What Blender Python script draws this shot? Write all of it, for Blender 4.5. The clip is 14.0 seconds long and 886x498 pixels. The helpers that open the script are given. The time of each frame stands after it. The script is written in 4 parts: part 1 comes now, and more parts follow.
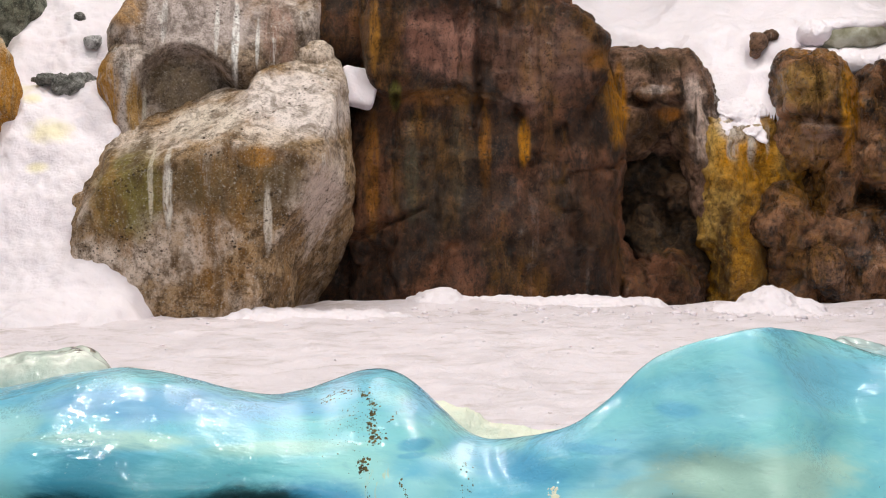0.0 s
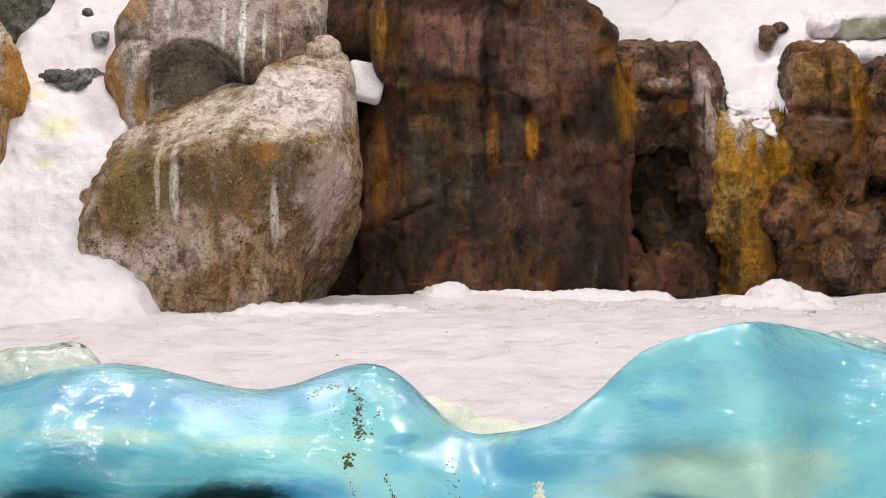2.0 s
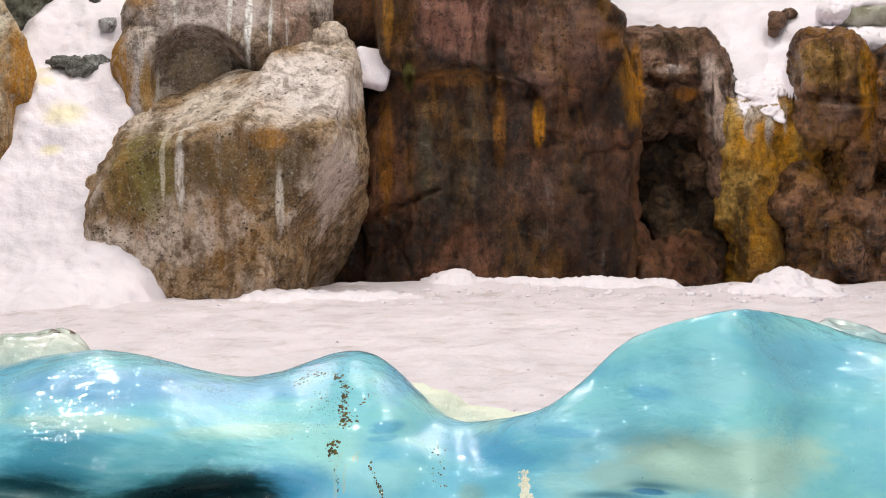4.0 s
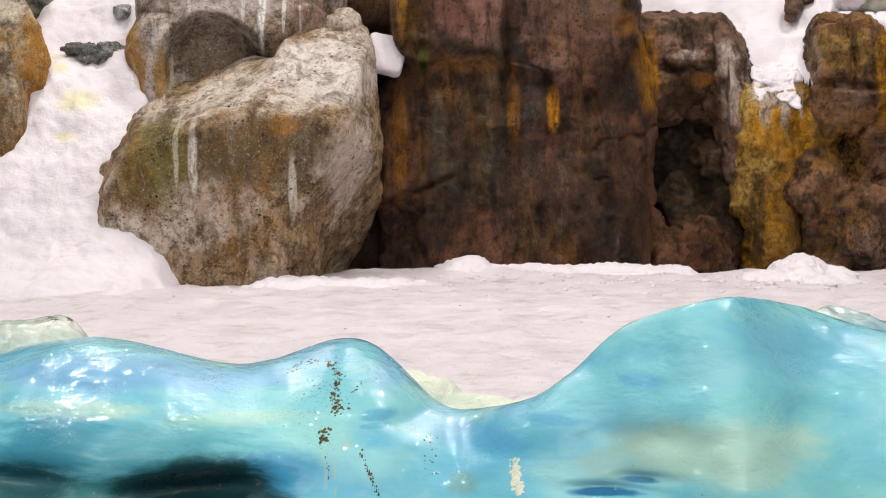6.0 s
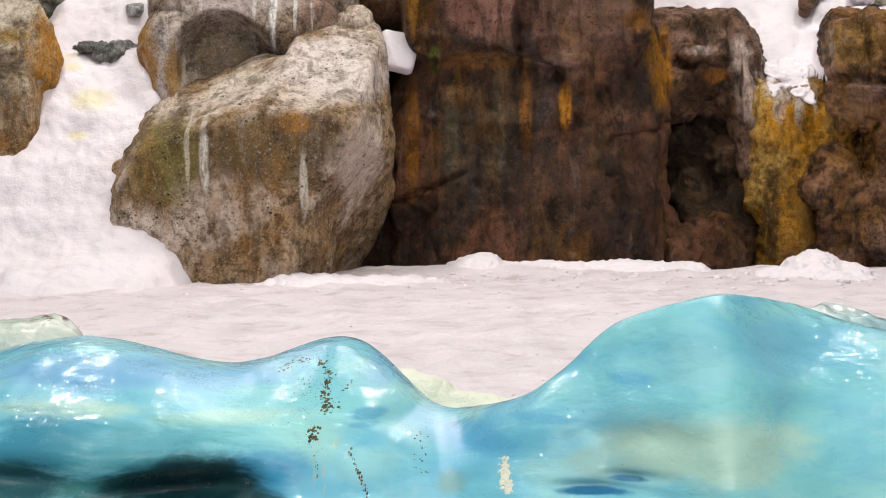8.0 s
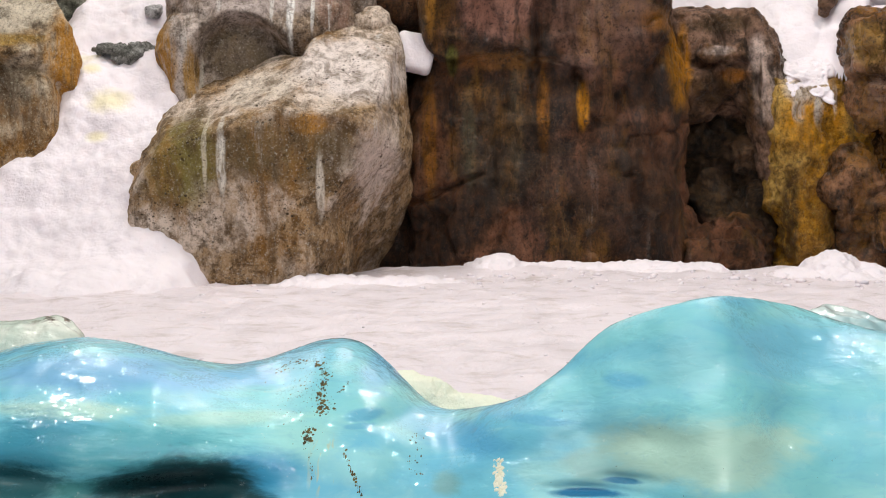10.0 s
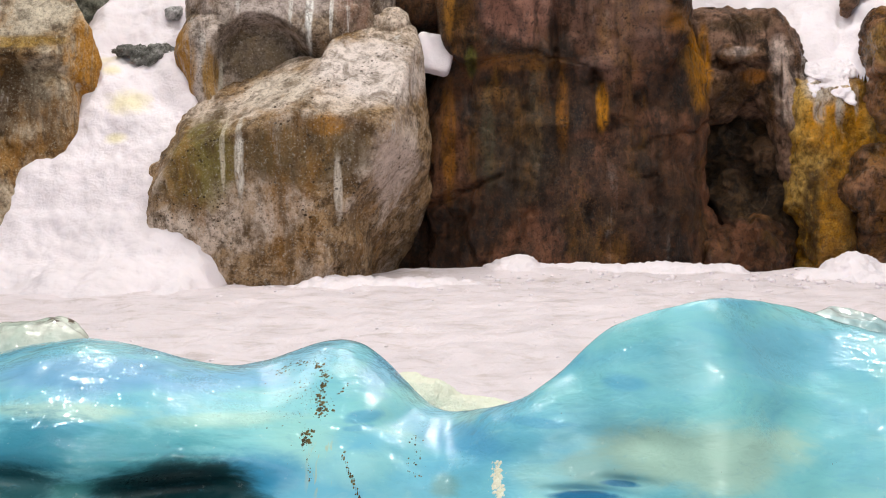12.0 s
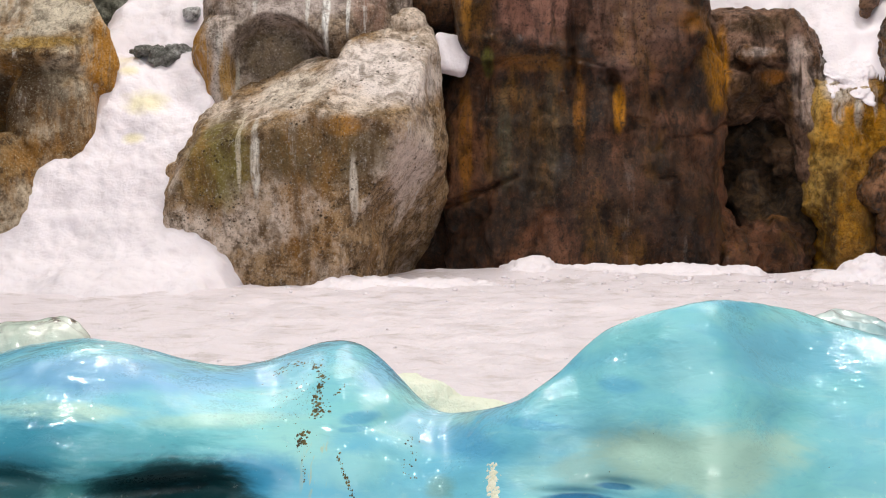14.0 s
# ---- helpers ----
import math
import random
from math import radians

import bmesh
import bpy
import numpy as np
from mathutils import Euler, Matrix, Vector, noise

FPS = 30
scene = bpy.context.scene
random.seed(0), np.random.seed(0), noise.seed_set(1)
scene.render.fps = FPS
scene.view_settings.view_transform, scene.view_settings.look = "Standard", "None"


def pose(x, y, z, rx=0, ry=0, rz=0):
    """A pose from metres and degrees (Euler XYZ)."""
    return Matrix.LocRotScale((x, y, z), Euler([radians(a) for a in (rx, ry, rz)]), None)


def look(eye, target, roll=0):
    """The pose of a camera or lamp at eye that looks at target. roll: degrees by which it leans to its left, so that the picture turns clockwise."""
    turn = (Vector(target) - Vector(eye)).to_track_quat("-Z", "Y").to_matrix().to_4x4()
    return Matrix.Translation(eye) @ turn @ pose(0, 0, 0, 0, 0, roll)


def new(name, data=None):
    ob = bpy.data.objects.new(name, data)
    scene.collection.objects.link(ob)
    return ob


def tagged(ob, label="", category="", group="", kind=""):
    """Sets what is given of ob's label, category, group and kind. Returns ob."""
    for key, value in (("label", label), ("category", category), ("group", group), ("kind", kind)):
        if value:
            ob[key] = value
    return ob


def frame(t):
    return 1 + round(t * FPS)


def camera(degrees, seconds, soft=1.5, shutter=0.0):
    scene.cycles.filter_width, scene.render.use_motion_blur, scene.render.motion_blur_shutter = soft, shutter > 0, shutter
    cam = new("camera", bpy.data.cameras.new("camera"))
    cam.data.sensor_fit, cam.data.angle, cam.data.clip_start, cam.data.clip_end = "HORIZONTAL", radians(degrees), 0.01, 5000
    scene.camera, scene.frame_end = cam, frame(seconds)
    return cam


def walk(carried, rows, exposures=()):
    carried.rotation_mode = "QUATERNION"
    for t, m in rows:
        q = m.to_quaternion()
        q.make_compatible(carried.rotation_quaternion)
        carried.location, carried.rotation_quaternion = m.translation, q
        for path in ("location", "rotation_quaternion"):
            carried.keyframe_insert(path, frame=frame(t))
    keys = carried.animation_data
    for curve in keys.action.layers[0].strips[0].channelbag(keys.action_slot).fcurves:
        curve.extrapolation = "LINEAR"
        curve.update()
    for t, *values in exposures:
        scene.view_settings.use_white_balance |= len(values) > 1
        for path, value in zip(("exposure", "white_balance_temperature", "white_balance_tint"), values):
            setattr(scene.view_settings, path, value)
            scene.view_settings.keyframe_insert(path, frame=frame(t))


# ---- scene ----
cam = camera(31.6, 14.0, soft=1.1)
PATH = [
    (0, (-0.353, 0.169, 0.688), (-0.262, 2.167, 0.634), -0.2),
    (0.5, (-0.337, 0.173, 0.688), (-0.253, 2.171, 0.632), -0.2),
    (1, (-0.316, 0.176, 0.686), (-0.239, 2.173, 0.63), -0.3),
    (1.5, (-0.297, 0.178, 0.687), (-0.226, 2.176, 0.628), -0.4),
    (2, (-0.278, 0.177, 0.688), (-0.212, 2.175, 0.627), -0.4),
    (2.5, (-0.262, 0.181, 0.688), (-0.199, 2.179, 0.622), -0.3),
    (5, (-0.171, 0.2, 0.686), (-0.143, 2.198, 0.599), -0.5),
    (5.5, (-0.153, 0.202, 0.687), (-0.132, 2.2, 0.594), -0.5),
    (6, (-0.136, 0.202, 0.688), (-0.125, 2.2, 0.593), -0.4),
    (6.5, (-0.118, 0.207, 0.688), (-0.12, 2.205, 0.591), -0.5),
    (7, (-0.098, 0.209, 0.688), (-0.112, 2.207, 0.59), -0.6),
    (7.5, (-0.08, 0.208, 0.689), (-0.098, 2.205, 0.59), -0.6),
    (8, (-0.061, 0.211, 0.69), (-0.081, 2.209, 0.591), -0.6),
    (10.5, (0.028, 0.216, 0.692), (-0.039, 2.213, 0.594), -0.7),
    (11, (0.044, 0.222, 0.692), (-0.031, 2.218, 0.594), -0.7),
    (11.5, (0.061, 0.219, 0.692), (-0.023, 2.215, 0.596), -0.7),
    (12, (0.075, 0.228, 0.691), (-0.019, 2.223, 0.595), -0.7),
    (12.5, (0.089, 0.232, 0.69), (-0.014, 2.227, 0.595), -0.6),
    (13, (0.105, 0.238, 0.689), (-0.007, 2.232, 0.594), -0.6),
    (13.5, (0.122, 0.241, 0.689), (0.0, 2.235, 0.594), -0.7),
    (14, (0.139, 0.241, 0.691), (0.011, 2.235, 0.596), -0.6),
]
walk(cam, [(t, look(eye, target, roll)) for t, eye, target, roll in PATH])

# ---------------------------------------------------------------- light
world = bpy.data.worlds.new("world")
scene.world = world
world.use_nodes = True
world.node_tree.nodes["Background"].inputs[0].default_value = (0.80, 0.88, 1.0, 1)
world.node_tree.nodes["Background"].inputs[1].default_value = 0.25
scene.view_settings.exposure = 0.17

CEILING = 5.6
# the hall's ceiling lamps, unseen; front row placed and strengthened to fill upright faces: x, y, side, watts
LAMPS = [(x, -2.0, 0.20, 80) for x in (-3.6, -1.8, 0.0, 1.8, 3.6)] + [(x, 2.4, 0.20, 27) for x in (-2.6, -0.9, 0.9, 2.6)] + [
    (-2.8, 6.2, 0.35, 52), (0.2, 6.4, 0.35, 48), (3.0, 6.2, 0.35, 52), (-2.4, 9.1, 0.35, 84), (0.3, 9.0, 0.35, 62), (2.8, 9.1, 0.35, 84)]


# ---------------------------------------------------------------- noise
def hash3(i, j, k, seed):
    n = (i * 374761393 + j * 668265263 + k * 2147483647 + seed * 974634777) & 0xFFFFFFFF
    n = ((n ^ (n >> 13)) * 1274126177) & 0xFFFFFFFF
    n = ((n ^ (n >> 16)) * 2246822519) & 0xFFFFFFFF
    return ((n ^ (n >> 15)) & 0xFFFFFF) / float(0xFFFFFF)


def vnoise(p, seed=0):
    """Smooth value noise of points p (n, 3), from -1 to 1."""
    q = np.floor(p).astype(np.int64)
    f = p - q
    f = f * f * f * (f * (f * 6 - 15) + 10)
    out = 0
    for a in (0, 1):
        for b in (0, 1):
            for c in (0, 1):
                w = (f[:, 0] if a else 1 - f[:, 0]) * (f[:, 1] if b else 1 - f[:, 1]) * (f[:, 2] if c else 1 - f[:, 2])
                out = out + w * hash3(q[:, 0] + a, q[:, 1] + b, q[:, 2] + c, seed)
    return out * 2 - 1


def fbm(p, seed=0, octaves=4, gain=0.5):
    total, amp, norm = 0, 1.0, 0.0
    for n in range(octaves):
        total = total + amp * vnoise(p * 2.0 ** n + 17.3 * n, seed + n)
        norm += amp
        amp *= gain
    return total / norm


# ---------------------------------------------------------------- materials
class Nodes:
    """A node material under construction."""

    def __init__(self, name):
        self.mat = bpy.data.materials.new(name)
        self.mat.use_nodes = True
        self.tree = self.mat.node_tree
        self.shader = self.tree.nodes["Principled BSDF"]
        self.where = self.add("ShaderNodeNewGeometry").outputs["Position"]

    def add(self, kind, **props):
        node = self.tree.nodes.new(kind)
        for key, value in props.items():
            setattr(node, key, value)
        return node

    def link(self, a, b):
        self.tree.links.new(a, b)

    def put(self, socket, value):
        if isinstance(value, bpy.types.NodeSocket):
            self.link(value, socket)
        else:
            socket.default_value = value

    def at(self, scale=(1, 1, 1), offset=(0, 0, 0)):
        node = self.add("ShaderNodeMapping")
        node.inputs["Scale"].default_value = scale
        node.inputs["Location"].default_value = offset
        self.link(self.where, node.inputs["Vector"])
        return node.outputs[0]

    def noise(self, scale, detail=5, rough=0.55, stretch=(1, 1, 1), offset=(0, 0, 0), warp=0.0):
        node = self.add("ShaderNodeTexNoise")
        node.inputs["Scale"].default_value = scale
        node.inputs["Detail"].default_value = detail
        node.inputs["Roughness"].default_value = rough
        node.inputs["Distortion"].default_value = warp
        self.link(self.at(stretch, offset), node.inputs["Vector"])
        return node.outputs["Fac"]

    def cells(self, scale, stretch=(1, 1, 1), feature="F1"):
        node = self.add("ShaderNodeTexVoronoi", feature=feature)
        node.inputs["Scale"].default_value = scale
        self.link(self.at(stretch), node.inputs["Vector"])
        return node.outputs["Distance"]

    def ramp(self, value, low, high, out_low=0.0, out_high=1.0):
        node = self.add("ShaderNodeMapRange", interpolation_type="SMOOTHSTEP")
        self.link(value, node.inputs["Value"])
        for key, v in (("From Min", low), ("From Max", high), ("To Min", out_low), ("To Max", out_high)):
            node.inputs[key].default_value = v
        return node.outputs["Result"]

    def math(self, op, a, b=0.0):
        node = self.add("ShaderNodeMath", operation=op)
        self.put(node.inputs[0], a)
        self.put(node.inputs[1], b)
        return node.outputs[0]

    def mix(self, fac, a, b):
        node = self.add("ShaderNodeMix", data_type="RGBA")
        self.put(node.inputs[0], fac)
        self.put(node.inputs[6], (*a, 1) if isinstance(a, tuple) else a)
        self.put(node.inputs[7], (*b, 1) if isinstance(b, tuple) else b)
        return node.outputs[2]

    def spot(self, centre, radii, wobble=0.35, scale=6.0, hard=0.5, grain=(1, 1, 1)):
        """A patch: 1 inside an uneven ellipsoid, 0 outside."""
        stretch = tuple(1 / r for r in radii)
        offset = tuple(-c / r for c, r in zip(centre, radii))
        node = self.add("ShaderNodeVectorMath", operation="LENGTH")
        self.link(self.at(stretch, offset), node.inputs[0])
        edge = self.math("MULTIPLY_ADD", self.noise(scale, 6, 0.65, grain, warp=0.4), wobble * 2)
        edge.node.inputs[2].default_value = -wobble
        return self.ramp(self.math("ADD", node.outputs["Value"], edge), 1.0, 1.0 - hard)

    def bump(self, height, strength, distance, under=None):
        node = self.add("ShaderNodeBump")
        node.inputs["Strength"].default_value = strength
        node.inputs["Distance"].default_value = distance
        self.link(height, node.inputs["Height"])
        if under:
            self.link(under, node.inputs["Normal"])
        return node.outputs[0]

    def done(self, colour, rough, normal=None, **more):
        self.put(self.shader.inputs["Base Color"], (*colour, 1) if isinstance(colour, tuple) else colour)
        self.put(self.shader.inputs["Roughness"], rough)
        if normal:
            self.link(normal, self.shader.inputs["Normal"])
        for key, value in more.items():
            self.put(self.shader.inputs[key.replace("_", " ")], value)
        return self.mat


def rock_material(name, dark, mid, light, ochre=0.3, drips=0.3, pits=0.5, wet=0.0, stains=(), seed=0.0, flow=1.0, grit=0.8, relief=0.045):
    """Moulded concrete rock: mottled browns, ochre runs, white lime drips, pits. stains: (centre, radii, colour,
    strength), painted light and shade among them.
    """
    n = Nodes(name)
    off = (seed, seed * 1.7, seed * 0.6)
    big = n.noise(2.1, 6, 0.65, offset=off)
    fine = n.noise(13, 9, 0.75, (1, 1, flow), off)
    grain = n.noise(75, 5, 0.75, offset=off)
    runs = n.noise(7, 8, 0.68, (1, 1, 0.24), off, 0.8)
    thin = n.noise(30, 6, 0.7, (1, 1, 0.12), off, 0.3)
    col = n.mix(n.ramp(fine, 0.40, 0.58), dark, mid)
    col = n.mix(n.math("MULTIPLY", n.ramp(big, 0.45, 0.60), n.ramp(fine, 0.35, 0.58, 0.15, 0.95)), col, light)
    for centre, radii, colour, strength in stains:
        mask = n.math("MULTIPLY", n.spot(centre, radii), strength)
        how = n.ramp(thin, 0.32, 0.54, 0.10, 1.0) if radii[2] > 1.8 * radii[0] else n.ramp(fine, 0.34, 0.56, 0.40, 1.0)
        col = n.mix(n.math("MULTIPLY", mask, how), col, colour)
    och = n.math("MULTIPLY", n.ramp(n.noise(2.6, 8, 0.7, (1, 1, 0.45), (seed + 3.1, 1, 2)), 0.50, 0.64), ochre)
    col = n.mix(n.math("MULTIPLY", och, n.ramp(thin, 0.3, 0.6, 0.2, 1.0)), col, (0.36, 0.165, 0.025))
    col = n.mix(n.math("MULTIPLY", n.ramp(runs, 0.48, 0.64), 0.66), col, dark)
    lime = n.math("MULTIPLY", n.ramp(n.noise(10, 6, 0.65, (1, 1, 0.05), (seed + 9, 4, 0), 0.3), 0.60, 0.68),
                  n.ramp(n.noise(2.2, 4, 0.6, offset=(seed + 5, 0, 0)), 0.45, 0.62))
    col = n.mix(n.math("MULTIPLY", n.math("MULTIPLY", lime, n.ramp(grain, 0.35, 0.6, 0.3, 1.0)), drips), col, (0.66, 0.62, 0.58))
    # crisp round pits of many sizes
    hole = n.math("MAXIMUM", n.ramp(n.cells(24, (1, 1, 1.25)), 0.26, 0.17), n.math("MULTIPLY", n.ramp(n.cells(55, (1, 1, 1.1)), 0.28, 0.20), 0.8))
    hole = n.math("MULTIPLY", hole, n.ramp(n.noise(11, 3, 0.6, offset=(seed, 3, 3)), 0.46, 0.54))
    hole_on = n.ramp(n.noise(3.0, 4, 0.6, offset=(seed + 2, 8, 0)), 0.42, 0.6, 0.15, 1.0)
    pit = n.math("MULTIPLY", hole, n.math("MULTIPLY", hole_on, pits))
    col = n.mix(pit, col, tuple(0.4 * v for v in dark))
    speck = n.noise(34, 7, 0.8, offset=off)
    col = n.mix(n.ramp(speck, 0.46, 0.38, 0.0, grit), col, tuple(0.55 * v for v in dark))
    col = n.mix(n.ramp(speck, 0.56, 0.70, 0.0, 0.45), col, tuple(min(0.8, 1.35 * v) for v in light))
    col = n.mix(n.ramp(grain, 0.47, 0.36, 0.0, 0.55), col, tuple(0.6 * v for v in dark))
    col = n.mix(n.ramp(grain, 0.55, 0.68, 0.0, 0.40), col, tuple(min(0.8, 1.3 * v) for v in light))
    height = n.math("ADD", n.math("MULTIPLY", fine, 1.0), n.math("ADD", n.math("MULTIPLY", grain, 0.2), n.math("MULTIPLY", speck, 0.5)))
    height = n.math("SUBTRACT", height, n.math("MULTIPLY", pit, 0.6))
    gloss = n.ramp(runs, 0.35, 0.65, 0.80 - 0.40 * wet, 0.62 - 0.36 * wet)
    normal = n.bump(height, 1.0, relief)
    if wet > 0.4:
        n.link(n.bump(n.noise(40, 4, 0.6, offset=off), 1.0, 0.012), n.shader.inputs["Coat Normal"])
        n.put(n.shader.inputs["Coat Weight"], n.ramp(n.noise(5, 4, 0.6, (1, 1, 0.5), off), 0.44, 0.60, 0.0, max(0.0, 1.2 * wet - 0.75)))
        n.put(n.shader.inputs["Coat Roughness"], 0.10)
    return n.done(col, gloss, normal, Specular_IOR_Level=0.25 + 0.10 * wet)


def snow_material(name="snow", dirt=0.0, yellow=(), tint=(0.855, 0.79, 0.84)):
    n = Nodes(name)
    col = n.mix(n.ramp(n.noise(2.3, 5, 0.6), 0.4, 0.7), tint, tuple(0.92 * v for v in tint))
    if dirt:
        col = n.mix(n.math("MULTIPLY", n.ramp(n.noise(5, 7, 0.7, (1, 1.6, 1)), 0.50, 0.70), dirt), col, (0.48, 0.41, 0.385))
    for centre, radii in yellow:
        col = n.mix(n.math("MULTIPLY", n.spot(centre, radii, 0.5, 9, 0.9), 0.45), col, (0.80, 0.72, 0.22))
    height = n.math("ADD", n.noise(9, 6, 0.65), n.math("MULTIPLY", n.noise(70, 3, 0.7), 0.25))
    if dirt:
        height = n.math("ADD", height, n.math("MULTIPLY", n.noise(24, 5, 0.7, (1, 0.6, 1)), 0.8))
    return n.done(col, n.ramp(n.noise(6, 4, 0.6), 0.4, 0.6, 0.40, 0.66) if dirt else 0.62, n.bump(height, 0.6, 0.035), Specular_IOR_Level=0.3, Subsurface_Weight=0.12,
                  Subsurface_Radius=(0.02, 0.025, 0.03))


def ice_material():
    """Painted, lacquered ice: brushed sky blue, turquoise and cream-green under a clear rippled coat with patches of glitter."""
    n = Nodes("painted_ice")
    band = n.noise(1.7, 4, 0.55, (1, 1.2, 1.9), (3.4, 0, 1.3), 0.5)
    brush = n.noise(7, 8, 0.68, (0.45, 1, 1.9), (0, 2, 0), 1.2)
    fine = n.noise(26, 6, 0.7, (0.5, 1, 1.5), (4, 2, 0), 0.8)
    col = n.mix(n.ramp(band, 0.36, 0.64), (0.15, 0.51, 0.70), (0.24, 0.65, 0.69))
    col = n.mix(n.math("MULTIPLY", n.ramp(n.noise(2.6, 4, 0.5, (1, 1.4, 1.6), (7, 1, 5), 0.3), 0.47, 0.68), 0.6), col, (0.40, 0.73, 0.69))
    col = n.mix(n.math("MULTIPLY", n.ramp(brush, 0.50, 0.72), 0.40), col, (0.10, 0.42, 0.64))
    col = n.mix(n.math("MULTIPLY", n.ramp(brush, 0.47, 0.30), 0.32), col, (0.46, 0.76, 0.74))
    for centre, radii, colour, strength in ICE_PAINT_AND_SHADE:
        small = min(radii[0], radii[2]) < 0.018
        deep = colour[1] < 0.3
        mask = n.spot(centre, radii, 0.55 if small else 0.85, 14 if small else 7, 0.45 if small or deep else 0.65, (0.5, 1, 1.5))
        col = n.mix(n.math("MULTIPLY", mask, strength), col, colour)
    col = n.mix(n.ramp(fine, 0.56, 0.70, 0.0, 0.22), col, (0.12, 0.40, 0.55))
    col = n.mix(n.ramp(n.noise(60, 5, 0.7), 0.62, 0.75, 0.0, 0.25), col, (0.75, 0.85, 0.82))
    # yellowish runs below the dirt
    runs = n.math("MULTIPLY", n.ramp(n.noise(60, 3, 0.6, (1, 0.3, 0.05), (2, 0, 0), 0.4), 0.54, 0.62), n.spot((-0.335, 3.45, 0.085), (0.045, 0.4, 0.075), 0.3, 14, 0.6))
    col = n.mix(n.math("MULTIPLY", runs, 0.55), col, (0.52, 0.50, 0.28))
    # hand-laid lacquer: slow waves, ripples, and fine wrinkles that break the lamps' images up
    wave = n.noise(13, 2, 0.5, (0.6, 1, 1.5), (0, 3, 0), 0.3)
    ripple = n.noise(34, 2, 0.5, (0.55, 1, 1.5), (0, 0, 0), 0.4)
    wrinkle = n.noise(88, 2, 0.5, (0.6, 1, 1.4))
    calm = n.ramp(n.noise(4.5, 3, 0.5, (1, 1, 1.4), (1, 5, 2)), 0.42, 0.58, 0.45, 1.5)
    coat = n.bump(wave, 1.0, 0.011)
    coat = n.bump(n.math("MULTIPLY", ripple, calm), 1.0, 0.0050, coat)
    coat = n.bump(n.math("MULTIPLY", wrinkle, calm), 1.0, 0.0015, coat)
    # glitter: flakes that lie askew
    flakes = n.add("ShaderNodeTexVoronoi", feature="F1")
    flakes.inputs["Scale"].default_value = 280
    n.link(n.at(), flakes.inputs["Vector"])
    tilt = n.add("ShaderNodeVectorMath", operation="SUBTRACT")
    n.link(flakes.outputs["Color"], tilt.inputs[0])
    tilt.inputs[1].default_value = (0.5, 0.5, 0.5)
    amount = n.math("MULTIPLY", n.ramp(n.noise(9, 4, 0.6, (1, 1, 1), (8, 1, 1)), 0.46, 0.62), 0.85)
    scaled = n.add("ShaderNodeVectorMath", operation="SCALE")
    n.link(tilt.outputs[0], scaled.inputs[0])
    n.link(amount, scaled.inputs["Scale"])
    askew = n.add("ShaderNodeVectorMath", operation="ADD")
    n.link(coat, askew.inputs[0])
    n.link(scaled.outputs[0], askew.inputs[1])
    unit = n.add("ShaderNodeVectorMath", operation="NORMALIZE")
    n.link(askew.outputs[0], unit.inputs[0])
    n.link(unit.outputs[0], n.shader.inputs["Coat Normal"])
    return n.done(col, 0.36, n.bump(n.math("MULTIPLY", ripple, calm), 0.8, 0.0016), Coat_Weight=1.0, Coat_Roughness=0.05, Coat_IOR=1.38, Specular_IOR_Level=0.35)


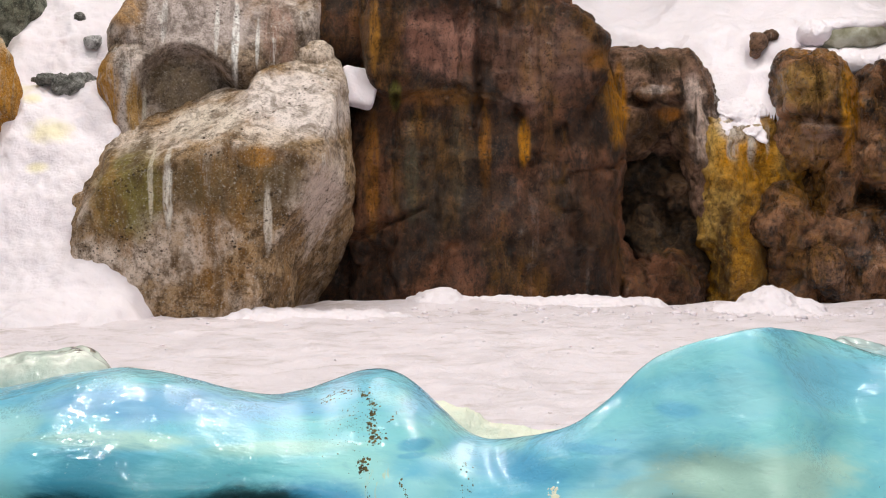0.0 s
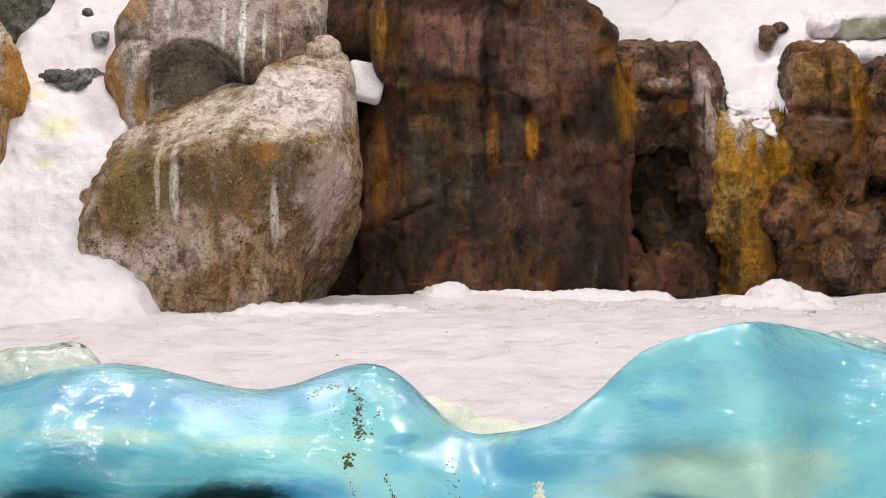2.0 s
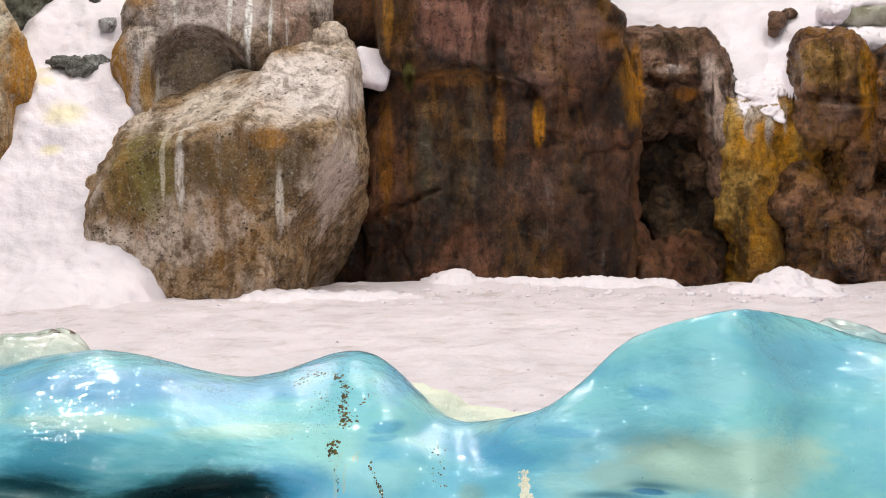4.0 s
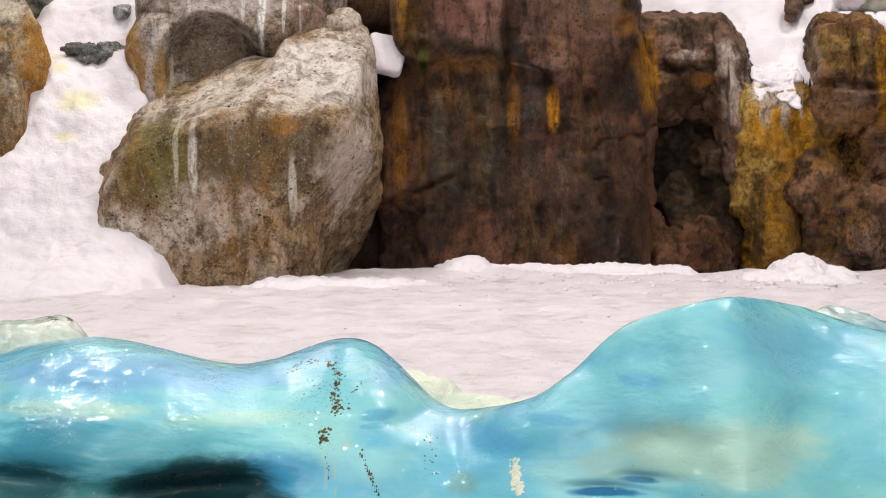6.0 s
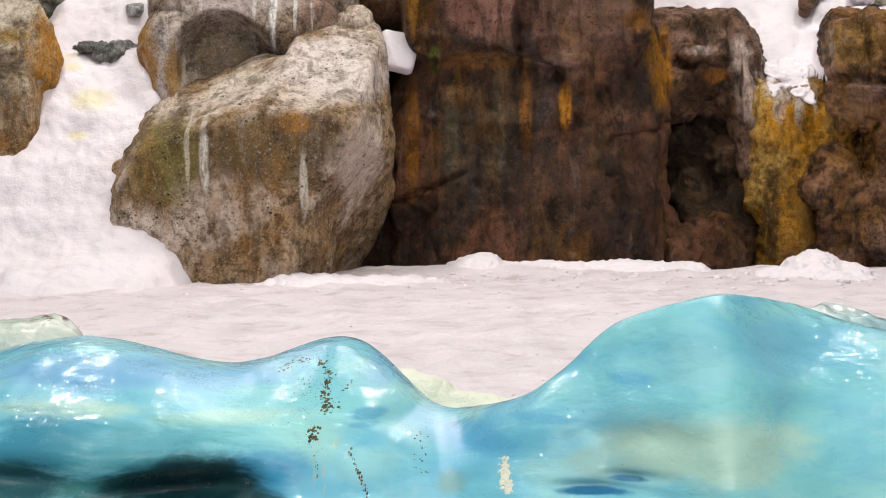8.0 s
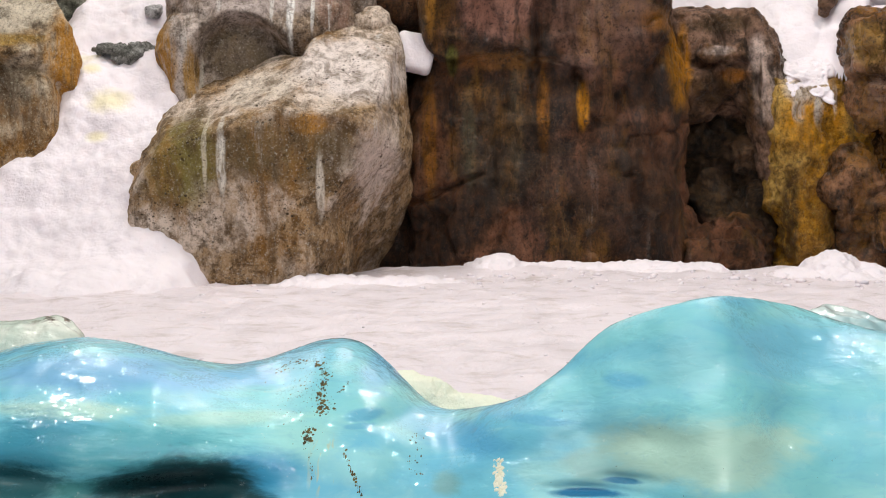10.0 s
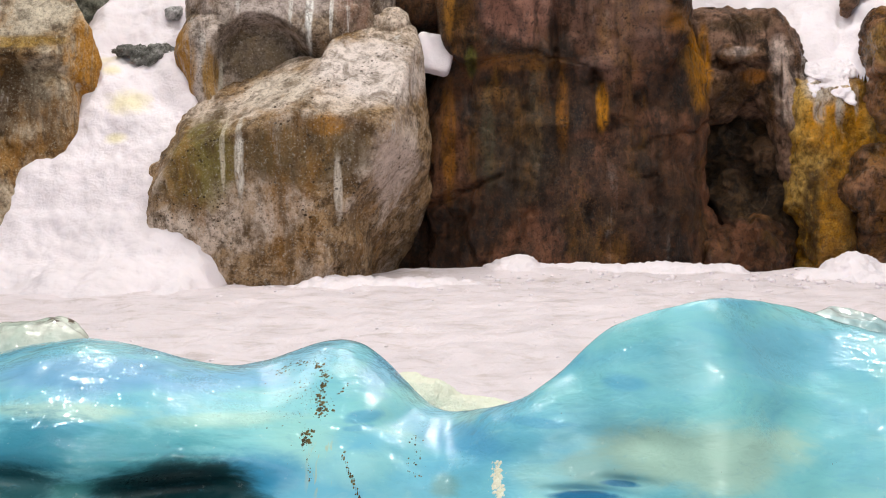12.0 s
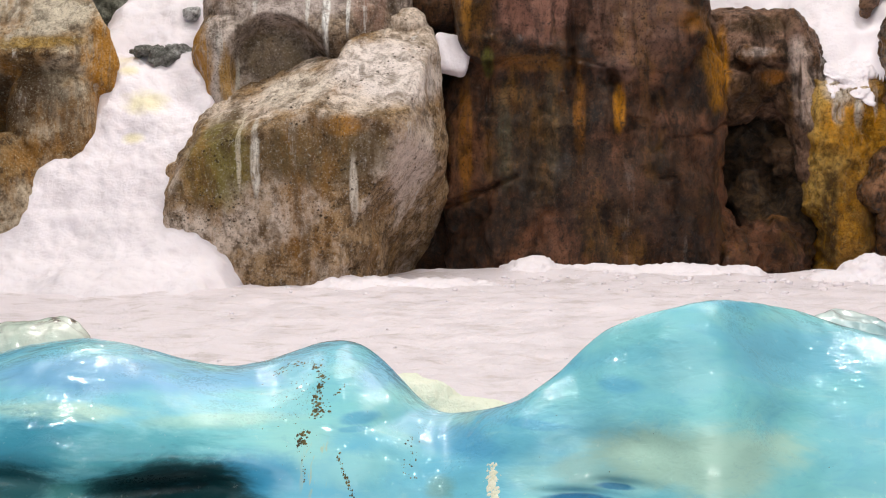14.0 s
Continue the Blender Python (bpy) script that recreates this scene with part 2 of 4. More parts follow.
# painted patches on the ice, the dark teal ones being the hollows' shade: centre, radii, colour, strength
ICE_PAINT_AND_SHADE = [
    ((-0.87, 3.59, 0.263), (0.281, 0.5, 0.054), (0.181, 0.445, 0.73), 0.85),
    ((-0.58, 3.67, 0.237), (0.163, 0.5, 0.025), (0.162, 0.434, 0.716), 0.70),
    ((-0.23, 3.78, 0.242), (0.078, 0.5, 0.048), (0.162, 0.468, 0.73), 0.70),
    ((-0.89, 3.47, 0.196), (0.224, 0.5, 0.022), (0.434, 0.701, 0.617), 0.90),
    ((-0.56, 3.53, 0.172), (0.228, 0.5, 0.019), (0.392, 0.701, 0.631), 0.85),
    ((-0.37, 3.50, 0.133), (0.131, 0.5, 0.063), (0.352, 0.73, 0.687), 0.70),
    ((-0.25, 3.47, 0.079), (0.130, 0.5, 0.052), (0.332, 0.716, 0.716), 0.60),
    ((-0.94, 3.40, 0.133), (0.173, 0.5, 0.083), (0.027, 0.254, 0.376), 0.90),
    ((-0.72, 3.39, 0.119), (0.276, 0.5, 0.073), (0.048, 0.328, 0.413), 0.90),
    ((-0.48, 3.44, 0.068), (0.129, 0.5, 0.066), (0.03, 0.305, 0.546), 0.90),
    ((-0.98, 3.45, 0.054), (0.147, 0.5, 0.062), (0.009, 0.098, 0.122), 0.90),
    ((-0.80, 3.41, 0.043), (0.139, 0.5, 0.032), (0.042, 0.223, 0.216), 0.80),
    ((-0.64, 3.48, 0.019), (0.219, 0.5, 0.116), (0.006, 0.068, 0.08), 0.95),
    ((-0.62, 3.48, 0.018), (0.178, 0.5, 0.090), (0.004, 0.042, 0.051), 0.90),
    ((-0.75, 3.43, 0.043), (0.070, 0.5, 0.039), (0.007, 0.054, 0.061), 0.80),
    ((-0.26, 3.58, 0.169), (0.051, 0.5, 0.017), (0.068, 0.352, 0.604), 0.60),
    ((-0.27, 3.55, 0.149), (0.041, 0.5, 0.007), (0.068, 0.371, 0.617), 0.50),
    ((-0.04, 3.57, 0.117), (0.110, 0.5, 0.038), (0.089, 0.381, 0.658), 0.70),
    ((-0.13, 3.70, 0.148), (0.076, 0.5, 0.023), (0.262, 0.578, 0.776), 0.60),
    ((0.33, 3.38, 0.133), (0.161, 0.5, 0.048), (0.352, 0.527, 0.445), 0.90),
    ((0.47, 3.28, 0.131), (0.256, 0.5, 0.083), (0.445, 0.701, 0.604), 0.95),
    ((0.22, 3.40, 0.088), (0.104, 0.5, 0.046), (0.305, 0.515, 0.479), 0.70),
    ((0.21, 3.38, 0.037), (0.086, 0.5, 0.009), (0.007, 0.156, 0.352), 0.95),
    ((0.28, 3.37, 0.063), (0.046, 0.5, 0.007), (0.013, 0.188, 0.376), 0.90),
    ((0.65, 3.57, 0.309), (0.207, 0.5, 0.073), (0.175, 0.515, 0.701), 0.75),
    ((0.29, 3.46, 0.258), (0.059, 0.5, 0.025), (0.117, 0.456, 0.701), 0.70),
    ((0.12, 3.47, 0.170), (0.106, 0.5, 0.012), (0.107, 0.413, 0.658), 0.60),
    ((-0.08, 3.49, 0.035), (0.047, 0.5, 0.027), (0.188, 0.352, 0.305), 0.60),
    ((0.43, 3.41, 0.294), (0.104, 0.5, 0.065), (0.287, 0.658, 0.73), 0.60),
]
SNOW = snow_material("snow", 0.0, [((-2.43, 9.85, 1.36), (0.09, 0.3, 0.05)), ((-2.36, 9.7, 0.93), (0.10, 0.3, 0.05)), ((-2.50, 9.9, 1.45), (0.14, 0.3, 0.08)), ((-2.30, 9.8, 1.15), (0.2, 0.3, 0.12))])
FLOOR_SNOW = snow_material("trodden_snow", 0.62, [((-1.1, 4.6, 0.05), (0.6, 0.5, 0.2))], (0.80, 0.725, 0.77))
ICE = ice_material()
n = Nodes("pale_ice")
col = n.mix(n.ramp(n.noise(8, 6, 0.65, (0.6, 1, 1.4)), 0.36, 0.64), (0.36, 0.56, 0.60), (0.62, 0.74, 0.72))
M_PALE_ICE = n.done(col, 0.3, n.bump(n.noise(30, 4), 0.5, 0.006), Coat_Weight=0.9, Coat_Roughness=0.06)

OCHRE = (0.62, 0.25, 0.003)
PINK, WARM = (0.46, 0.215, 0.155), (0.34, 0.13, 0.008)
M_CLIFF = rock_material("cliff_rock", (0.007, 0.003, 0.0012), (0.062, 0.023, 0.0075), (0.24, 0.098, 0.048), 0.5, 0.15, 0.6, 0.8, [
    ((0.10, 10, 1.72), (0.34, 0.6, 0.26), PINK, 0.80), ((0.72, 10, 1.62), (0.42, 0.6, 0.30), (0.27, 0.145, 0.105), 0.85), ((0.62, 10, 1.36), (0.20, 0.6, 0.13), (0.26, 0.14, 0.105), 0.8),
    ((0.10, 10.1, 0.85), (0.45, 0.6, 0.42), (0.048, 0.034, 0.020), 0.7), ((0.85, 10.1, 0.60), (0.40, 0.6, 0.50), (0.050, 0.026, 0.014), 0.6),
    ((0.62, 10, 1.10), (0.055, 0.6, 0.20), OCHRE, 1.0), ((1.27, 10.4, 1.38), (0.15, 0.6, 0.36), OCHRE, 1.0), ((1.10, 10.3, 1.62), (0.22, 0.6, 0.12), WARM, 0.8),
    ((-0.35, 10.2, 0.9), (0.06, 0.6, 0.5), WARM, 0.9), ((0.37, 10.2, 1.05), (0.05, 0.6, 0.36), WARM, 0.9), ((0.78, 10.2, 1.0), (0.05, 0.6, 0.4), (0.14, 0.06, 0.02), 0.8),
    ((-0.33, 10.2, 1.8), (0.045, 0.6, 0.32), (0.50, 0.22, 0.02), 1.0), ((-0.2, 10.2, 1.40), (0.05, 0.6, 0.12), (0.24, 0.24, 0.05), 0.8), ((-0.10, 10.2, 0.9), (0.06, 0.6, 0.45), (0.10, 0.09, 0.05), 0.7),
    ((0.20, 10.2, 1.0), (0.06, 0.6, 0.4), (0.11, 0.085, 0.05), 0.8), ((0.1, 10.2, 1.38), (0.36, 0.6, 0.07), WARM, 0.45)], 1.0, 0.4, relief=0.045)
M_TAN = rock_material("tan_rock", (0.11, 0.062, 0.024), (0.42, 0.275, 0.15), (0.80, 0.67, 0.57), 0.55, 1.0, 0.95, 0.0, [
    # pale top and dark lower front carry light and shade besides rock colour
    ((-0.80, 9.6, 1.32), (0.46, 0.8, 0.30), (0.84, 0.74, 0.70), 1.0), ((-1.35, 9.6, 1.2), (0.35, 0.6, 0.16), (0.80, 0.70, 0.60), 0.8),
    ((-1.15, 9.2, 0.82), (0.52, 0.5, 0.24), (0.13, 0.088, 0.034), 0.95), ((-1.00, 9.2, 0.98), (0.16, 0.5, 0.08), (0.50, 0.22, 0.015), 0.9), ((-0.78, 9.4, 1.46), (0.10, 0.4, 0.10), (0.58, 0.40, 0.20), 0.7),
    ((-1.78, 9.3, 0.78), (0.30, 0.6, 0.36), (0.20, 0.17, 0.035), 0.9), ((-1.70, 9.3, 1.0), (0.05, 0.6, 0.25), (0.10, 0.065, 0.02), 0.8), ((-1.62, 9.3, 0.85), (0.02, 0.5, 0.3), (0.74, 0.66, 0.5), 0.9), ((-0.62, 9.4, 0.70), (0.18, 0.6, 0.4), (0.70, 0.56, 0.48), 0.85),
    ((-1.52, 9.3, 0.80), (0.035, 0.5, 0.30), (0.85, 0.80, 0.72), 1.0), ((-0.95, 9.2, 0.62), (0.03, 0.5, 0.25), (0.80, 0.72, 0.62), 0.9)], 4.0, 1.0, 0.12, 0.022)
M_GREY = rock_material("grey_rock", (0.075, 0.048, 0.030), (0.34, 0.245, 0.17), (0.66, 0.56, 0.51), 0.5, 1.0, 0.7, 0.0, [
    ((-1.40, 10, 1.84), (0.60, 0.6, 0.26), (0.52, 0.435, 0.41), 0.9), ((-1.76, 10, 1.85), (0.05, 0.6, 0.3), (0.18, 0.12, 0.08), 0.8), ((-1.98, 9.9, 1.38), (0.13, 0.6, 0.36), (0.50, 0.24, 0.025), 0.95),
    # the dark patch round z 1.42 paints in the alcove's shade
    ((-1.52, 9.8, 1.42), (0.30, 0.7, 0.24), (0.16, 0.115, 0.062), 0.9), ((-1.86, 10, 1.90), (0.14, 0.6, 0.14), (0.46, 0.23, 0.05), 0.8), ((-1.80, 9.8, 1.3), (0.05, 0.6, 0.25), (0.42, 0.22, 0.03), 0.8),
    ((-1.185, 9.9, 1.7), (0.030, 0.5, 0.34), (0.90, 0.88, 0.86), 1.0), ((-1.30, 9.9, 1.78), (0.02, 0.5, 0.22), (0.8, 0.78, 0.75), 0.9), ((-1.05, 9.9, 1.7), (0.016, 0.5, 0.2), (0.8, 0.78, 0.75), 0.9),
    ((-1.62, 9.9, 1.85), (0.025, 0.5, 0.2), (0.8, 0.76, 0.74), 0.8), ((-1.75, 9.8, 1.32), (0.016, 0.5, 0.15), (0.7, 0.64, 0.54), 0.8), ((-0.92, 9.9, 1.78), (0.14, 0.5, 0.3), (0.34, 0.20, 0.15), 0.8)], 7.0, 1.0, 0.3, 0.024)
M_MOSS = rock_material("green_grey_rock", (0.035, 0.04, 0.03), (0.17, 0.18, 0.13), (0.42, 0.43, 0.36), 0.1, 0.5, 0.5, 0.5, (), 33.0, 1.0, 0.4, 0.024)
M_LEFT = rock_material("left_rock", (0.07, 0.036, 0.012), (0.32, 0.19, 0.075), (0.70, 0.60, 0.46), 0.7, 1.0, 0.5, 0.1, [
    # brown underside also carries the overhang's shade, pale upper face its light
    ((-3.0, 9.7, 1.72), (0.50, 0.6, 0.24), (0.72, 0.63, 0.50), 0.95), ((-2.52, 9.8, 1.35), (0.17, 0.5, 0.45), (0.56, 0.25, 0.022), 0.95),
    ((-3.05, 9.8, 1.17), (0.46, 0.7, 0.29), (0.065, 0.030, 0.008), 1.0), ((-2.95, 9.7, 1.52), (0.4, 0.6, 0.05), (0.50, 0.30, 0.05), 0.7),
    ((-3.1, 9.7, 1.75), (0.05, 0.5, 0.25), (0.82, 0.77, 0.68), 0.9)], 11.0, 1.0, 0.3, 0.024)
M_STONE = rock_material("dark_stone", (0.085, 0.085, 0.075), (0.30, 0.295, 0.275), (0.80, 0.78, 0.80), 0.0, 0.4, 0.5, 0.0, (), 29.0, 1.0, 0.8, 0.03)
M_WET = rock_material("wet_rock", (0.008, 0.0035, 0.0012), (0.13, 0.052, 0.013), (0.46, 0.23, 0.12), 0.9, 0.5, 0.4, 1.15, [
    ((2.46, 10.1, 1.48), (0.26, 0.6, 0.20), (0.40, 0.225, 0.045), 0.9), ((2.52, 10.1, 1.15), (0.14, 0.6, 0.14), (0.44, 0.30, 0.26), 0.8), ((2.72, 10.1, 1.42), (0.07, 0.6, 0.25), (0.40, 0.20, 0.01), 0.9), ((2.76, 10.2, 1.3), (0.09, 0.6, 0.45), OCHRE, 0.9),
    ((2.6, 10.0, 0.55), (0.4, 0.6, 0.16), (0.36, 0.174, 0.09), 0.6)], 15.0)
M_OCHRE = rock_material("ochre_rock", (0.14, 0.06, 0.004), (0.64, 0.29, 0.006), (0.78, 0.50, 0.14), 0.9, 0.7, 0.3, 0.7, [
    ((2.12, 10.2, 0.98), (0.3, 0.6, 0.26), (0.76, 0.33, 0.002), 1.0), ((2.08, 10.3, 1.25), (0.20, 0.6, 0.17), (0.84, 0.74, 0.66), 1.0), ((2.02, 10.3, 1.06), (0.05, 0.6, 0.10), (0.84, 0.74, 0.66), 0.9), ((2.30, 10.3, 0.72), (0.16, 0.6, 0.14), (0.30, 0.12, 0.006), 0.8),
    ((2.15, 10.3, 1.08), (0.040, 0.6, 0.17), (0.82, 0.76, 0.70), 0.95), ((2.26, 10.3, 1.15), (0.025, 0.6, 0.13), (0.82, 0.76, 0.70), 0.9), ((2.28, 10.3, 0.45), (0.13, 0.6, 0.5), (0.05, 0.026, 0.010), 1.0), ((1.97, 10.3, 0.35), (0.07, 0.6, 0.5), (0.06, 0.03, 0.012), 0.9)], 19.0)
M_STREAK = rock_material("streaked_rock", (0.018, 0.009, 0.004), (0.15, 0.072, 0.032), (0.40, 0.235, 0.165), 0.4, 0.6, 0.5, 0.5, [
    ((1.88, 10.6, 1.16), (0.15, 0.6, 0.25), (0.84, 0.66, 0.58), 1.0), ((1.80, 10.6, 1.42), (0.11, 0.6, 0.17), (0.80, 0.62, 0.54), 1.0), ((1.55, 10.5, 1.64), (0.26, 0.5, 0.09), (0.085, 0.048, 0.014), 0.85),
    ((1.53, 10.5, 1.46), (0.13, 0.5, 0.045), (0.74, 0.60, 0.55), 1.0), ((1.62, 10.5, 1.30), (0.12, 0.5, 0.06), (0.42, 0.15, 0.012), 0.9), ((1.31, 10.5, 1.42), (0.07, 0.5, 0.34), OCHRE, 1.0),
    # the dark patch at z 1.20 holds the overhang's shade in colour
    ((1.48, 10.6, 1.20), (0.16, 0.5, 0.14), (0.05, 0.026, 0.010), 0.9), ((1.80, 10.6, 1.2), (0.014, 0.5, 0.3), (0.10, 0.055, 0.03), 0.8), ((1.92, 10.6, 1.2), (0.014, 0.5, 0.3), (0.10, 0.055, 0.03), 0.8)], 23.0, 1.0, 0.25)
# recess rock: near-black browns with the recess's shade mixed in
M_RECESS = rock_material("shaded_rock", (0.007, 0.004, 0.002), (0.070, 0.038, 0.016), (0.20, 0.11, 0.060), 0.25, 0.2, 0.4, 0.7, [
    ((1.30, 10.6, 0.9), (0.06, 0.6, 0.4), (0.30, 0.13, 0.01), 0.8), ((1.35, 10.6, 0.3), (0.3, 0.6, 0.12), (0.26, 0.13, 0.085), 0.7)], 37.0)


# ---------------------------------------------------------------- building helpers
def mesh_object(name, verts, faces, material, parent=None, label=""):
    me = bpy.data.meshes.new(name)
    me.from_pydata([tuple(v) for v in verts] if not isinstance(verts, np.ndarray) else verts.tolist(), [], faces)
    me.update()
    me.polygons.foreach_set("use_smooth", [True] * len(me.polygons))
    me.materials.append(material)
    ob = new(name, me)
    if parent:
        ob.parent = parent
    if label:
        ob["label"] = label
    return ob


def box(bm, x0, x1, y0, y1, z0, z1):
    made = bmesh.ops.create_cube(bm, size=1)["verts"]
    bmesh.ops.transform(bm, matrix=Matrix.Translation(((x0 + x1) / 2, (y0 + y1) / 2, (z0 + z1) / 2)) @ Matrix.Diagonal((x1 - x0, y1 - y0, z1 - z0, 1)), verts=made)


def blob_mesh(blobs, rings=28, chips=0, seed=0):
    """Superellipsoids (x, y, z, rx, ry, rz, turn about x, y, z, squareness, then flat cuts: normal and a place) as vertices and faces."""
    verts, faces = [], []
    segs = rings * 2
    a = np.linspace(0, np.pi, rings + 1)[1:-1]
    b = np.linspace(0, 2 * np.pi, segs, endpoint=False)
    ring = np.stack([np.outer(np.sin(a), np.cos(b)), np.outer(np.sin(a), np.sin(b)), np.outer(np.cos(a), np.ones(segs))], -1).reshape(-1, 3)
    unit = np.concatenate([ring, [[0, 0, 1], [0, 0, -1]]])
    quads = [(i * segs + j, (i + 1) * segs + j, (i + 1) * segs + (j + 1) % segs, i * segs + (j + 1) % segs) for i in range(rings - 2) for j in range(segs)]
    top, low = len(ring), len(ring) + 1
    caps = [(top, j, (j + 1) % segs) for j in range(segs)] + [(low, (rings - 2) * segs + (j + 1) % segs, (rings - 2) * segs + j) for j in range(segs)]
    for x, y, z, rx, ry, rz, tx, ty, tz, e, *cuts in blobs:
        r = (np.abs(unit) ** e).sum(1) ** (-1 / e)
        turn = np.array(Euler([radians(v) for v in (tx, ty, tz)]).to_matrix())
        p = (unit * r[:, None] * (rx, ry, rz)) @ turn.T + (x, y, z)
        for nx, ny, nz, cx, cy, cz in cuts:
            n = np.array((nx, ny, nz)) / math.hypot(nx, ny, nz)
            p = p - np.maximum(0, (p - (cx, cy, cz)) @ n)[:, None] * n
        if chips:
            pick = np.random.default_rng(seed * 100 + len(verts))
            for _ in range(chips):
                d = pick.normal(size=3) * (1, 1, 0.8)
                d /= np.linalg.norm(d)
                far = (p @ d).max() - ((p @ d).max() - np.dot((x, y, z), d)) * pick.uniform(0.03, 0.16)
                p = p - np.maximum(0, p @ d - far)[:, None] * d
        base = len(verts)
        verts += p.tolist()
        faces += [tuple(base + v for v in f) for f in quads + caps]
    return verts, faces


def fused(name, blobs, voxel, smooth, material, relief, seed, cracks=(), chips=0, hollows=()):
    """One solid of fused blobs with relief: (wavelength, height) pairs pushed along the normals."""
    me = bpy.data.meshes.new(name)
    verts, faces = blob_mesh(blobs, 36, chips, seed)
    me.from_pydata(verts, [], faces)
    tmp = new("tmp", me)
    mod = tmp.modifiers.new("r", "REMESH")
    mod.mode, mod.voxel_size, mod.adaptivity = "VOXEL", voxel, 0.0
    soft = tmp.modifiers.new("s", "SMOOTH")
    soft.factor, soft.iterations = 0.5, smooth
    graph = bpy.context.evaluated_depsgraph_get()
    made = bpy.data.meshes.new_from_object(tmp.evaluated_get(graph))
    bpy.data.objects.remove(tmp)
    bpy.data.meshes.remove(me)
    made.name = name
    count = len(made.vertices)
    co = np.empty(count * 3)
    made.vertices.foreach_get("co", co)
    co = co.reshape(-1, 3)
    no = np.empty(count * 3)
    made.vertices.foreach_get("normal", no)
    no = no.reshape(-1, 3)
    push = np.zeros(count)
    for k, (wave, height) in enumerate(relief):
        f = fbm(co / wave, seed * 31 + k * 7, 3)
        push += height * (np.sign(f) * np.abs(f) ** 0.8 if k == 0 else f)
    # rough, broken faces: sharp ridges between shallow scoops
    for wave, height in ((relief[0][0] * 0.5, relief[0][1] * 0.45), (relief[-1][0] * 2.2, relief[-1][1] * 1.2)):
        push += height * (0.5 - 2 * np.abs(fbm(co / wave, seed * 31 + 91, 3)))
    # carved creases
    web = fbm(co / (relief[0][0] * 0.75), seed * 31 + 57, 3)
    push -= relief[0][1] * 0.55 * np.exp(-(web / 0.045) ** 2) * np.clip(0.5 + vnoise(co * 2.3, seed + 3), 0, 1)
    for (ax, az), (bx, bz), width, depth in cracks:
        ab = np.array([bx - ax, bz - az])
        p = co[:, [0, 2]] - (ax, az)
        t = np.clip(p @ ab / (ab @ ab), 0, 1)
        off = np.hypot(*(p - t[:, None] * ab).T) + 0.03 * vnoise(co * 9, seed + 5) * (t * (1 - t) * 4)
        push -= depth * np.exp(-(off / width) ** 2) * (no[:, 1] < 0.2)
    co = co + no * push[:, None]
    # alcoves with a crisp rim: x, z, half width, half height, depth
    for hx, hz, rx, rz, depth in hollows:
        far = np.hypot((co[:, 0] - hx) / rx, (co[:, 2] - hz) / rz) + 0.06 * vnoise(co * 7, seed + 8)
        deep = np.clip((1.04 - far) / 0.30, 0, 1)
        co[:, 1] += depth * deep * deep * (3 - 2 * deep) * (no[:, 1] < 0.3)
    made.vertices.foreach_set("co", co.ravel())
    made.polygons.foreach_set("use_smooth", [True] * len(made.polygons))
    made.materials.clear()
    made.materials.append(material)
    made.update()
    return new(name, made)


ROCK_RELIEF = [(0.50, 0.035), (0.17, 0.020), (0.055, 0.009)]


# ---------------------------------------------------------------- hall and ground
def flat_material(name, colour, rough=0.7):
    n = Nodes(name)
    col = n.mix(n.ramp(n.noise(1.3, 5, 0.6), 0.35, 0.7), colour, tuple(0.8 * v for v in colour))
    return n.done(col, rough, n.bump(n.noise(30, 4), 0.2, 0.01))


WALL = flat_material("hall_wall", (0.30, 0.33, 0.36))
CEIL = flat_material("hall_ceiling", (0.34, 0.36, 0.38))
for name, b in (("wall_north", (-6.7, 6.7, 13.5, 13.7, -0.8, 5.8)), ("wall_south", (-6.7, 6.7, -3.4, -3.2, -0.8, 5.8)),
                ("wall_west", (-6.7, -6.5, -3.2, 13.5, -0.8, 5.8)), ("wall_east", (6.5, 6.7, -3.2, 13.5, -0.8, 5.8)),
                ("ceiling", (-6.5, 6.5, -3.2, 13.5, CEILING, CEILING + 0.2)), ("floor", (-6.5, 6.5, -3.2, 13.5, -0.8, -0.6))):
    bm = bmesh.new()
    box(bm, *b)
    me = bpy.data.meshes.new(name)
    bm.to_mesh(me)
    bm.free()
    me.materials.append(CEIL if name == "ceiling" else WALL)
    tagged(new(name, me), "plain grey-blue painted hall " + name.split("_")[0], name.split("_")[0], kind="structure")

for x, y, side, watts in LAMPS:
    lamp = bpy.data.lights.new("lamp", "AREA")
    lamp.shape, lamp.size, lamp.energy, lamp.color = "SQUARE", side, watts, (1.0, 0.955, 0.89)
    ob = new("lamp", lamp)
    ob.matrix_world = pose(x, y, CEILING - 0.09)


